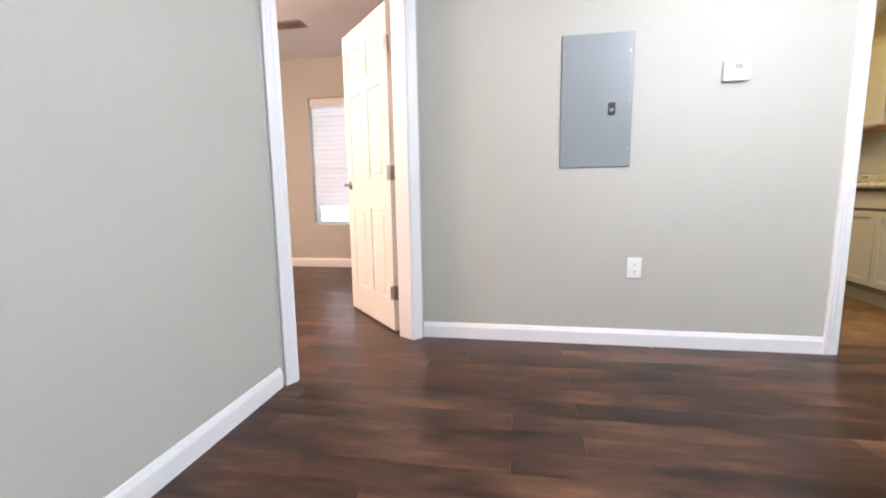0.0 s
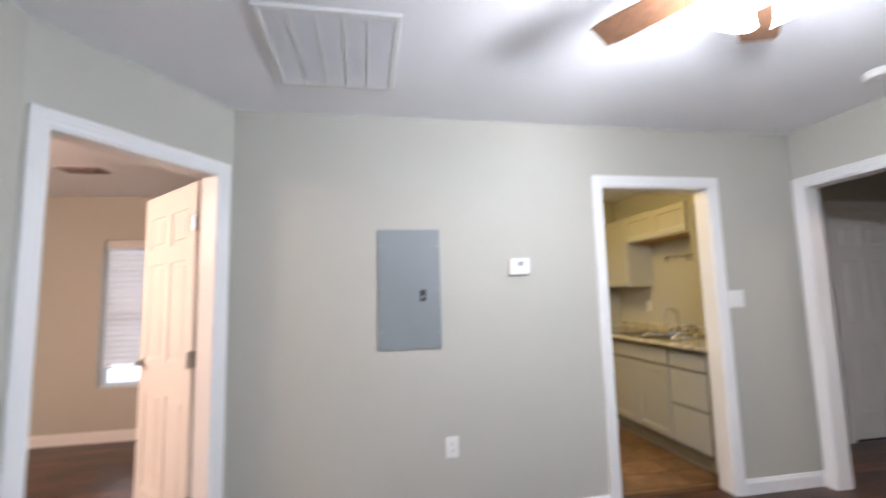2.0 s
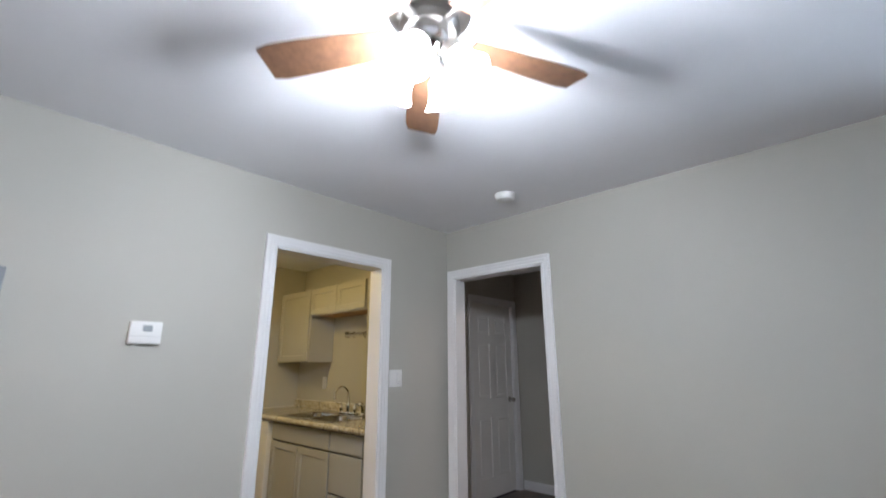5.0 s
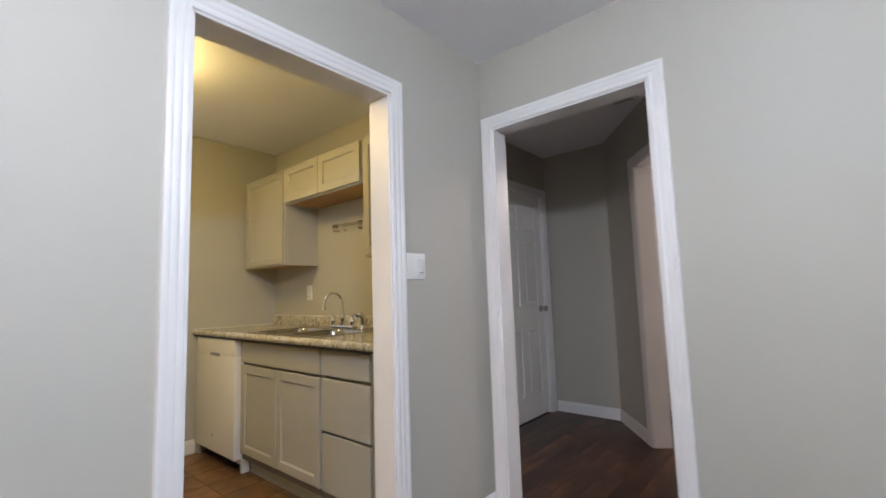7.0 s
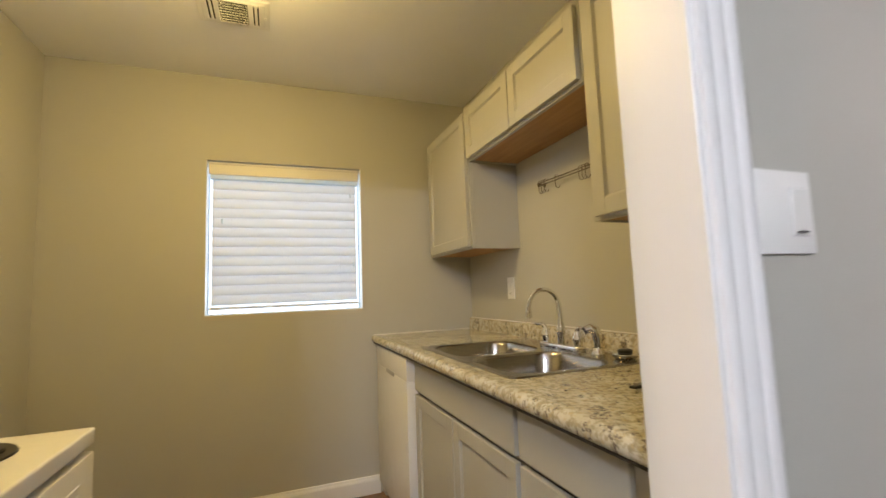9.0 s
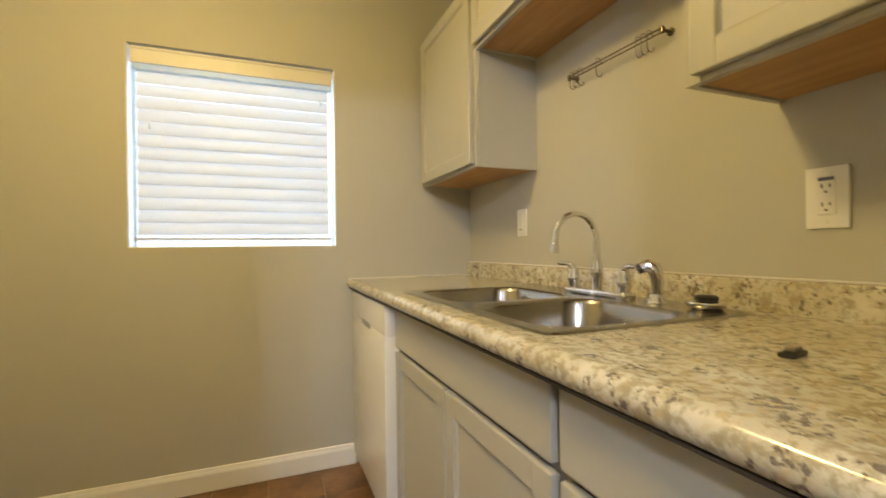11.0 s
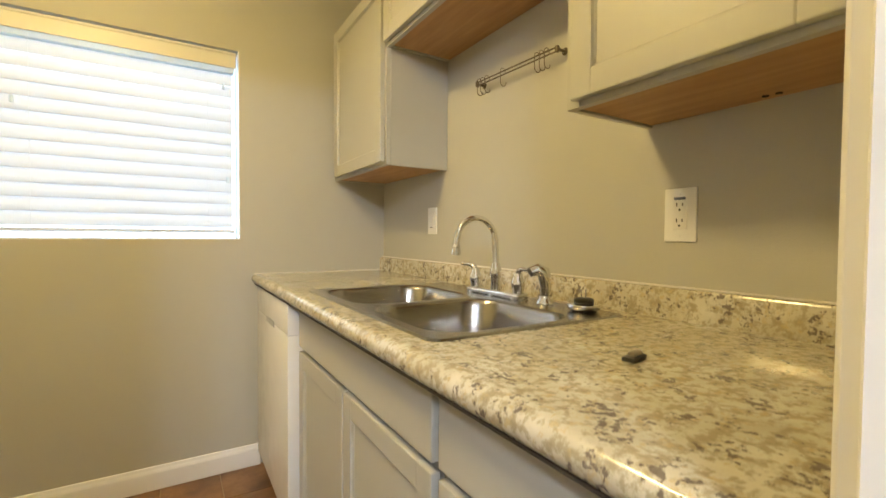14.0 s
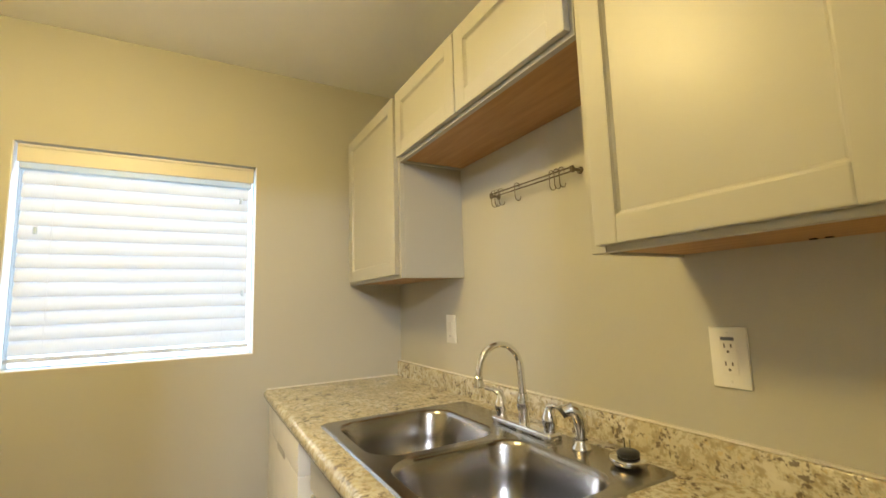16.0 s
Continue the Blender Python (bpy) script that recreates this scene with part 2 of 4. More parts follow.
def stone_laminate():
    """Glossy granite-look laminate: cream clouds, brown patches, dark flecks."""
    mt, nt, b = nodes_of("granite_laminate")
    v = place(nt)
    pale = ramp(nt, noise_tex(nt, v, 9, 5, 0.6), [(0.32, (0.48, 0.435, 0.32)), (0.50, (0.55, 0.515, 0.41)), (0.66, (0.64, 0.615, 0.53))])
    tan = ramp(nt, noise_tex(nt, v, 56, 7, 0.66), [(0.47, (0, 0, 0)), (0.56, (0.75, 0.75, 0.75)), (0.68, (1, 1, 1))])
    col = mixed(nt, tan, pale, (0.33, 0.285, 0.185))
    warm = ramp(nt, noise_tex(nt, v, 61, 4, 0.6), [(0.58, (0, 0, 0)), (0.66, (0.7, 0.7, 0.7))])
    col = mixed(nt, warm, col, (0.50, 0.40, 0.22))
    mask = noise_tex(nt, v, 26, 3, 0.6)
    fine = noise_tex(nt, v, 105, 4, 0.62)
    both = nt.nodes.new("ShaderNodeMath")
    both.operation = "MULTIPLY"
    nt.links.new(mask, both.inputs[0]), nt.links.new(fine, both.inputs[1])
    fleck = ramp(nt, both.outputs[0], [(0.30, (0, 0, 0)), (0.345, (0.85, 0.85, 0.85))])
    col = mixed(nt, fleck, col, (0.115, 0.09, 0.08))
    nt.links.new(col, b.inputs["Base Color"])
    b.inputs["Roughness"].default_value = 0.16
    b.inputs["Coat Weight"].default_value, b.inputs["Coat Roughness"].default_value = 0.3, 0.08
    bump(nt, b, noise_tex(nt, v, 45, 3), 0.03, 0.001)
    return mt


def steel():
    mt, nt, b = nodes_of("sink_steel")
    g = noise_tex(nt, place(nt, (3, 160, 160)), 6, 3)
    nt.links.new(ramp(nt, g, [(0.3, (0.33, 0.315, 0.30)), (0.7, (0.43, 0.415, 0.40))]), b.inputs["Base Color"])
    b.inputs["Metallic"].default_value, b.inputs["Roughness"].default_value = 1.0, 0.22
    bump(nt, b, g, 0.05, 0.0006)
    return mt


def wood(name, dark, lite, rough, scale=(1.2, 14, 14)):
    mt, nt, b = nodes_of(name)
    g = noise_tex(nt, place(nt, scale), 3.5, 6, 0.6)
    nt.links.new(ramp(nt, g, [(0.3, dark), (0.7, lite)]), b.inputs["Base Color"])
    b.inputs["Roughness"].default_value = rough
    bump(nt, b, g, 0.1, 0.001)
    return mt


def vinyl():
    """White window vinyl, thin enough to let some daylight through."""
    mt = painted("vinyl_window", (0.76, 0.80, 0.82), 0.35, 0.03, 60, 0.04)
    nt = mt.node_tree
    tr, mx = nt.nodes.new("ShaderNodeBsdfTranslucent"), nt.nodes.new("ShaderNodeMixShader")
    tr.inputs[0].default_value = (0.78, 0.86, 0.90, 1)
    mx.inputs[0].default_value = 0.5
    nt.links.new(nt.nodes["Principled BSDF"].outputs[0], mx.inputs[1]), nt.links.new(tr.outputs[0], mx.inputs[2])
    nt.links.new(mx.outputs[0], nt.nodes["Material Output"].inputs[0])
    return mt


CAULK = vinyl()
SLAT, GLASS, LAMINATE, TILE, STONE, STEEL = slat_material(), glass_material(), laminate(), vinyl_tile(), stone_laminate(), steel()
RAWWOOD = wood("raw_cabinet_wood", (0.36, 0.19, 0.075), (0.50, 0.29, 0.13), 0.55, (10, 1.0, 10))
BLADEWOOD = wood("blade_veneer", (0.085, 0.042, 0.024), (0.15, 0.078, 0.042), 0.4, (9, 9, 9))

# ---- plan ----
H = 2.43            # ceiling
TH = 0.115
LWY0, LWY1 = -0.50, 1.15   # window behind the walk
P_LEFT, P_CORNER = (0.465, 3.415), (0.985, 4.205)


def along(p0, p1):
    d = Vector((p1[0] - p0[0], p1[1] - p0[1], 0)).normalized()
    n = Vector((-d.y, d.x, 0))
    return Matrix(((d.x, n.x, 0, p0[0]), (d.y, n.y, 0, p0[1]), (0, 0, 1, 0), (0, 0, 0, 1)))


def span(p0, p1):
    return math.hypot(p1[0] - p0[0], p1[1] - p0[1])


def wall(name, p0, p1, label, holes=(), thick=TH):
    """A wall whose room lies to the right of the way from p0 to p1. holes: (start, end, bottom, top)."""
    bm, at, L = bmesh.new(), 0.0, span(p0, p1)
    for a, b, z0, z1 in holes:
        if a > at:
            bx(bm, at, a, 0, thick, 0, H)
        if z0 > 0:
            bx(bm, a, b, 0, thick, 0, z0)
        bx(bm, a, b, 0, thick, z1, H)
        at = b
    if L > at:
        bx(bm, at, L, 0, thick, 0, H)
    return tagged(solid(name, bm, WALL, along(p0, p1)), label, "wall", kind="structure")


def baseboard(p0, p1, stretches, h=0.095):
    for a, b in stretches:
        bm = bmesh.new()
        prof = [(0, 0), (-0.014, 0), (-0.014, h - 0.026), (-0.0115, h - 0.018), (-0.009, h - 0.013), (-0.0065, h - 0.003), (-0.004, h), (0, h)]
        ends = [[bm.verts.new((s, y, z)) for y, z in prof] for s in (a, b)]
        for k in range(len(prof)):
            n = (k + 1) % len(prof)
            bm.faces.new((ends[0][k], ends[0][n], ends[1][n], ends[1][k]))
        bm.faces.new(ends[0]), bm.faces.new(ends[1])
        tagged(solid("baseboard", bm, TRIM, along(p0, p1)), "white painted moulded baseboard along the wall", "baseboard", kind="structure")


def door_trim(p0, p1, s0, s1, top, thick=TH, sides=(True, True), cw=0.062, deep=1.0):
    """Casing on the faces of a wall and the jamb that lines its opening."""
    m = along(p0, p1)
    mid = m @ Vector(((s0 + s1) / 2, thick / 2, 0))
    root = thing("trim", mid, "white painted moulded casing and jamb round a doorway", "door casing", kind="structure")
    for face, on in ((0.0, sides[0]), (thick, sides[1])):
        if not on:
            continue
        q = -1 if face == 0.0 else 1
        prof = [(-0.004, 0.0), (-0.004, 0.009), (0.0, 0.0115), (0.010, 0.0125), (0.016, 0.0105), (0.020, 0.0125), (0.032, 0.0155), (0.040, 0.0140), (0.044, 0.0165), (cw - 0.006, 0.0185), (cw - 0.002, 0.0170), (cw, 0.013), (cw, 0.0)]
        path = [lambda u: (s0 - u, 0.0), lambda u: (s0 - u, top + u), lambda u: (s1 + u, top + u), lambda u: (s1 + u, 0.0)]
        for name, a, b in (("casing_leg", 0, 1), ("casing_head", 1, 2), ("casing_leg", 2, 3)):
            bm = bmesh.new()
            ends = [[bm.verts.new((path[k](u)[0], face + q * (d * (deep if q > 0 else 1.0) - 0.0005), path[k](u)[1])) for u, d in prof] for k in (a, b)]
            for k in range(len(prof)):
                n = (k + 1) % len(prof)
                bm.faces.new((ends[0][k], ends[0][n], ends[1][n], ends[1][k]))
            bm.faces.new(ends[0]), bm.faces.new(ends[1])
            part(name, bm, TRIM, root, m=m, smooth=True)
    for a, b in ((s0, s0 + 0.014), (s1 - 0.014, s1)):
        bm = bmesh.new()
        bx(bm, a - 0.001, b, -0.002, thick + 0.002, 0, top, 0.0015, 1)
        part("jamb", bm, TRIM, root, m=m)
    bm = bmesh.new()
    bx(bm, s0, s1, -0.002, thick + 0.002, top - 0.014, top + 0.001, 0.0015, 1)
    part("head_jamb", bm, TRIM, root, m=m)
    return root


# floor slabs below the pieces
def slab(name, x0, x1, y0, y1, top, material, label):
    bm = bmesh.new()
    bx(bm, x0, x1, y0, y1, -0.12, top)
    return tagged(solid(name, bm, material), label, "floor", kind="structure")


FLOOR_LIVING = slab("floor", 0.3, 5.0, -1.35, 4.33, -0.011, SUBFLOOR, "dark hickory laminate plank floor of the living room")
FLOOR_BED = slab("floor", -2.45, 1.85, 1.5, 6.7, -0.0125, SUBFLOOR, "dark hickory laminate plank floor of the bedroom")
FLOOR_HALL = slab("floor", 4.8, 8.1, 1.7, 4.95, -0.014, SUBFLOOR, "dark hickory laminate plank floor of the hallway")
FLOOR_KITCHEN = slab("floor", 2.35, 4.9, 4.33, 6.65, -0.0095, GROUT, "brown mottled square tile floor of the kitchen")

bm = bmesh.new()
bx(bm, -2.6, 8.2, -1.5, 6.9, H, H + 0.12)
tagged(solid("ceiling", bm, CEIL), "flat white painted ceiling", "ceiling", kind="structure")
bm = bmesh.new()
bx(bm, -900, 900, -900, 900, -0.4, -0.3)
tagged(solid("ground", bm, painted("dry_ground", (0.2, 0.19, 0.13), 0.9, 0.2, 30, 0.3)), "dry ground round the house", "ground", kind="structure")

# living room
LW = ((0.465, -1.2), P_LEFT)
DIAG = (P_LEFT, (P_CORNER[0] + 0.033, P_CORNER[1] + 0.05))
PANELW = ((0.985, 4.205), (4.865, 4.205))
RW = ((4.75, 4.205), (4.75, -1.2))
BW = ((4.75, -1.2), (0.465, -1.2))
D0, D1 = 0.080, 0.857
K0, K1, KT = 3.250 - 0.985, 4.068 - 0.985, 2.028
R0, R1 = 0.078, 0.895
wall("wall_left", *LW, "pale grey-green painted wall of the living room")
wall("wall_diagonal", *DIAG, "pale grey-green painted angled wall with the bedroom doorway", [(D0, D1, 0, KT)])
wall("wall_north", *PANELW, "pale grey-green painted wall with the breaker panel and kitchen doorway", [(K0, K1, 0, KT)], 0.125)
wall("wall_east", *RW, "pale grey-green painted wall with the hallway opening and a window", [(R0, R1, 0, KT), (4.205 - LWY1, 4.205 - LWY0, 0.55, 2.05)])
wall("wall_south", *BW, "pale grey-green painted wall behind the walk")
door_trim(*DIAG, D0, D1, KT)
door_trim(*PANELW, K0, K1, KT, 0.125, deep=1.4)
door_trim(*RW, R0, R1, KT)
baseboard(*LW, [(0, span(*LW) - 0.004)])
baseboard(*PANELW, [(0.0, K0 - 0.064), (K1 + 0.064, 3.765)])
baseboard(*RW, [(R1 + 0.064, 5.4)])
baseboard(*BW, [(0.015, 4.27)])

# kitchen
KBW = ((2.45, 6.49), (4.864, 6.49))
WX0, WX1, WZ0, WZ1 = 3.183, 4.040, 1.076, 1.942
wall("wall_kitchen_north", *KBW, "cream-lit painted kitchen wall with a window", [(WX0 - 2.45, WX1 - 2.45, WZ0, WZ1)], 0.15)
wall("wall_kitchen_east", (4.764, 6.49), (4.764, 4.33), "painted kitchen wall behind the sink counter", thick=0.1)
wall("wall_kitchen_west", (2.45, 4.33), (2.45, 6.49), "painted kitchen wall behind the range")
baseboard(*KBW, [(0.0, 4.12 - 2.45)], 0.10)

# bedroom
BY = 6.55
BWX0, BWX1, BWZ0, BWZ1 = -0.885, 0.03, 0.513, 1.99
wall("wall_bedroom_north", (-2.3, BY), (1.7, BY), "beige painted bedroom wall with a tall window", [(BWX0 + 2.3, BWX1 + 2.3, BWZ0, BWZ1)], 0.15)
wall("wall_bedroom_west", (-2.3, 1.6), (-2.3, BY), "beige painted bedroom wall")
wall("wall_bedroom_east", (1.7, BY), (1.7, 4.33), "beige painted bedroom wall")
wall("wall_bedroom_south", (0.35, 1.6), (-2.3, 1.6), "beige painted bedroom wall")
baseboard((-2.3, BY), (1.7, BY), [(0.015, 4.0)], 0.105)

# hallway and the room beyond it
HDIAG = ((6.67, 4.21), (5.43, 3.265))
wall("wall_hall_north", (4.864, 4.81), (6.785, 4.81), "painted hallway wall with a closed white door", [(5.815 - 4.864, 6.59 - 4.864, 0, KT)])
wall("wall_hall_east", (6.67, 4.81), (6.67, 4.21), "painted end wall of the hallway")
wall("wall_hall_diagonal", *HDIAG, "painted angled hallway wall with an open doorway", [(0.655, 1.425, 0, KT)])
wall("wall_hall_south", (5.43, 3.265), (4.865, 3.265), "painted hallway wall")
wall("wall_bath_north", (6.75, 4.16), (7.9, 4.16), "pale painted wall of the room beyond the hallway")
wall("wall_bath_east", (7.9, 4.16), (7.9, 1.8), "pale painted wall of the room beyond the hallway")
wall("wall_bath_south", (7.9, 1.8), (4.865, 1.8), "pale painted wall of the room beyond the hallway")
door_trim((4.864, 4.81), (6.67, 4.81), 5.815 - 4.864, 6.59 - 4.864, KT, sides=(True, False))
door_trim(*HDIAG, 0.655, 1.425, KT)
baseboard((6.67, 4.81), (6.67, 4.21), [(0.02, 0.605)])
baseboard(*HDIAG, [(-0.005, 0.592)])


# ---- doors ----
def door_leaf(hinge, way, label, width=0.755, height=2.005, flip=1, knob="knob"):
    """A six-panel door that stands from its hinge edge along way; flip: on which side its thickness lies."""
    d = Vector((way[0], way[1], 0)).normalized()
    m = along(hinge, (hinge[0] + d.x, hinge[1] + d.y))
    t0, t1 = (0, 0.035) if flip > 0 else (-0.035, 0)
    root = thing("door", (hinge[0], hinge[1], 0), label, "door")
    z0 = 0.010
    st, mid = 0.105, (width - 0.10) / 2
    cols = ((st, mid), (mid + 0.10, width - st))
    rows = ((0.20, 0.78), (0.98, 1.56), (1.66, 1.86))
    boxes = [("stile", 0.0, st, t0, t1, 0, height), ("stile", width - st, width, t0, t1, 0, height), ("mullion", mid, mid + 0.10, t0 + 0.0005, t1 - 0.0005, 0.15, 1.9)]
    boxes += [("rail", st - 0.001, width - st + 0.001, t0 + 0.0003, t1 - 0.0003, a, b) for a, b in ((0, 0.20), (0.78, 0.98), (1.56, 1.66), (1.86, height))]
    for nm, a, b, c, d, e, f in boxes:
        bm = bmesh.new()
        bx(bm, a, b, c, d, z0 + e, z0 + f, 0.0015, 1)
        part(nm, bm, DOORPAINT, root, m=m)
    for a, b in rows:
        for c, e in cols:
            bm = bmesh.new()
            bx(bm, c - 0.002, e + 0.002, t0 + 0.009, t1 - 0.009, z0 + a - 0.002, z0 + b + 0.002)
            bx(bm, c + 0.028, e - 0.028, t0 + 0.003, t1 - 0.003, z0 + a + 0.028, z0 + b - 0.028, 0.0055, 1)
            part("panel", bm, DOORPAINT, root, m=m)
    for s in (-1, 1):
        f = t0 if s < 0 else t1
        bm = bmesh.new()
        q = m @ pose(width - 0.065, f, 0.955, -90 * s, 0, 0)
        lathe(bm, [(0, 0), (0.031, 0), (0.031, 0.004), (0.026, 0.008), (0.012, 0.010), (0.010, 0.03)], q, 20)
        if knob == "lever":
            lathe(bm, [(0.010, 0.03), (0.012, 0.034), (0.012, 0.048), (0, 0.05)], q, 20)
            part("door_knob", bm, NICKEL, root, "brushed nickel lever", smooth=True)
            bm = bmesh.new()
            tube(bm, [q @ Vector((-x, 0, 0.041 + 0.004 * math.sin(x * 20))) for x in (0.0, 0.03, 0.06, 0.09, 0.105)], [0.009, 0.0085, 0.0075, 0.0065, 0.004])
            part("lever", bm, NICKEL, root, smooth=True)
        else:
            lathe(bm, [(0.010, 0.03), (0.019, 0.036), (0.026, 0.046), (0.027, 0.055), (0.022, 0.064), (0.012, 0.068), (0, 0.068)], q, 20)
            part("door_knob", bm, NICKEL, root, "brushed nickel knob", smooth=True)
    return root, m


def hinges(root, at, leaf_way, jamb_way, heights):
    for z in heights:
        bm = bmesh.new()
        p = Vector((at[0], at[1], z))
        rod(bm, p - Vector((0, 0, 0.045)), p + Vector((0, 0, 0.045)), 0.0065, seg=12)
        for w in (leaf_way, jamb_way):
            d = Vector((w[0], w[1], 0)).normalized()
            b2 = bmesh.new()
            bx(b2, 0.0, 0.034, -0.0012, 0.0012, -0.0445, 0.0445, 0.0008, 1)
            b2.transform(Matrix.Translation(p) @ along((0, 0), (d.x, d.y)))
            me = bpy.data.meshes.new("hinge_plate")
            b2.to_mesh(me), b2.free()
            bm.from_mesh(me)
        part("hinge", bm, NICKEL, root, "nickel butt hinge", smooth=True)


leaf, _ = door_leaf((0.783, 4.243), (-0.667, 0.745), "open white six-panel bedroom door with a nickel lever", 0.76, knob="lever", flip=-1)
hinges(leaf, (0.800, 4.222), (-0.75, -0.66), (0.75, -0.66), (0.27, 1.02, 1.77))
leaf, _ = door_leaf((5.83, 4.835), (1, 0), "closed white six-panel hallway door with a nickel knob", 0.745)
leaf, _ = door_leaf((6.290, 3.690), (0.73, -0.68), "open white six-panel door beyond the hallway", 0.755, flip=1)
hinges(leaf, (6.277, 3.706), (0.6, 0.8), (-0.25, 0.97), (0.29, 1.03, 1.77))


# ---- windows and blinds ----
def window_unit(name, x0, x1, z0, z1, y, sash, label, f=0.038):
    """A vinyl single-hung window set into the opening, facing -y."""
    root = thing(name, ((x0 + x1) / 2, y, z0), label, "window", kind="structure")
    for n, b in (("window_frame", (x0, x0 + f, z0, z1)), ("window_frame", (x1 - f, x1, z0, z1)), ("window_frame", (x0 + f, x1 - f, z0, z0 + f)), ("window_frame", (x0 + f, x1 - f, z1 - f, z1))):
        bm = bmesh.new()
        bx(bm, b[0], b[1], y, y + 0.05, b[2], b[3], 0.003, 1)
        part(n, bm, CAULK, root)
    if sash:
        bm = bmesh.new()
        bx(bm, x0 + f, x1 - f, y + 0.008, y + 0.042, sash - 0.02, sash + 0.02, 0.003, 1)
        part("meeting_rail", bm, CAULK, root)
    if f < 0.01:
        for b in ((x0, x0 + 0.004, z0, z1), (x1 - 0.004, x1, z0, z1), (x0 + 0.0045, x1 - 0.0045, z0, z0 + 0.004)):
            bm = bmesh.new()
            bx(bm, b[0], b[1], 6.4925, y - 0.001, b[2], b[3])
            part("reveal_liner", bm, TRIM, root, "white window reveal")
    for a, b in ((z0 + f, sash - 0.02), (sash + 0.02, z1 - f)) if sash else ((z0 + f, z1 - f),):
        bm = bmesh.new()
        bx(bm, x0 + f, x1 - f, y + 0.024, y + 0.028, a, b)
        p = part("pane", bm, GLASS, root)
        p.visible_shadow = False
    return root


def blind(x0, x1, y, top, bottom, rail_h, pitch, tilt, label, tags=()):
    root = thing("window_blind", ((x0 + x1) / 2, y, bottom), label, "blind")
    bm = bmesh.new()
    bx(bm, x0, x1, y - 0.012, y - 0.004, top - rail_h, top, 0.003, 2)
    bx(bm, x0, x1, y - 0.016, y - 0.004, top - 0.014, top - 0.002, 0.003, 1)
    part("valance", bm, VALANCE, root)
    bm = bmesh.new()
    bx(bm, x0 + 0.006, x1 - 0.006, y - 0.002, y + 0.045, top - rail_h - 0.022, top - 0.004, 0.002, 1)
    part("headrail", bm, CAULK, root)
    bm = bmesh.new()
    n, w = 8, 0.062
    L = x1 - x0 - 0.034
    rows = []
    for i in range(n + 1):
        u = (i / n - 0.5) * w
        c = 0.0095 * (1 - (2 * u / w) ** 2)
        rows.append([bm.verts.new((sx * L / 2, u, c + dz)) for sx in (-1, 1) for dz in (0, 0.0026)])
    for a, b in zip(rows, rows[1:]):
        bm.faces.new((a[0], a[2], b[2], b[0])), bm.faces.new((a[1], b[1], b[3], a[3]))
        bm.faces.new((a[0], b[0], b[1], a[1])), bm.faces.new((a[2], a[3], b[3], b[2]))
    bm.faces.new((rows[0][0], rows[0][1], rows[0][3], rows[0][2])), bm.faces.new((rows[-1][0], rows[-1][2], rows[-1][3], rows[-1][1]))
    me = mesh_of("slat", bm, SLAT, smooth=True)
    z = top - rail_h - 0.050
    rnd = random.Random(4)
    while z > bottom + 0.03:
        piece("slat", me, ((x0 + x1) / 2, y + 0.02, z), root, pose(0, 0, 0, tilt + rnd.uniform(-2, 2), rnd.uniform(-0.12, 0.12), 0))
        z -= pitch
    bm = bmesh.new()
    bx(bm, x0 + 0.008, x1 - 0.008, y - 0.004, y + 0.044, bottom, bottom + 0.016, 0.004, 2)
    part("bottom_rail", bm, SLAT, root)
    for q in (0.14, 0.86):
        bm = bmesh.new()
        for dy in (-0.006, 0.046):
            rod(bm, (x0 + q * (x1 - x0), y + dy, bottom + 0.01), (x0 + q * (x1 - x0), y + dy, top - 0.03), 0.0009, seg=6)
        part("ladder_cord", bm, SLAT, root)
    for fx, z in tags:
        bm = bmesh.new()
        bx(bm, fx - 0.006, fx + 0.006, y - 0.018, y - 0.008, z - 0.014, z + 0.014, 0.003, 2)
        part("cord_tassel", bm, CAULK, root)
    return root


window_unit("window_1", WX0, WX1, WZ0, WZ1, 6.57, 0, "white vinyl kitchen window behind the blind", 0.006)
blind(WX0 + 0.012, WX1 - 0.012, 6.515, WZ1 - 0.006, WZ0 + 0.030, 0.072, 0.0545, 70, "white faux-wood blind lowered over the kitchen window",
      [(3.975, 1.775), (3.265, 1.60), (3.99, 1.35)])
window_unit("window_2", BWX0, BWX1, BWZ0, BWZ1, 6.63, 1.20, "white vinyl bedroom window behind the blind")
blind(BWX0 + 0.012, BWX1 - 0.012, 6.575, BWZ1 - 0.006, 0.70, 0.085, 0.0545, 72, "white faux-wood blind lowered most of the way over the bedroom window")
side = window_unit("window_3", 0.0, LWY1 - LWY0, 0.55, 2.05, 0.0, 1.4, "white vinyl living-room window")
side.matrix_world = pose(4.80, (LWY0 + LWY1) / 2, 0.55, 0, 0, -90)


def outside(x0, x1, y, z0, z1, material):
    bm = bmesh.new()
    bx(bm, x0, x1, y, y + 0.02, z0, z1)
    tagged(solid("backdrop", bm, material), "bright daylight outside the window", "daylight", kind="structure")


outside(WX0 - 0.7, WX1 + 0.7, 7.4, 0.3, 2.7, DAYK)
outside(BWX0 - 0.7, BWX1 + 0.7, 7.5, -0.2, 2.9, DAYB)
bm = bmesh.new()
bx(bm, 5.55, 5.57, LWY0 - 0.9, LWY1 + 0.5, -0.29, 1.55)
tagged(solid("backdrop", bm, DAYL), "bright daylight outside the window", "daylight", kind="structure")


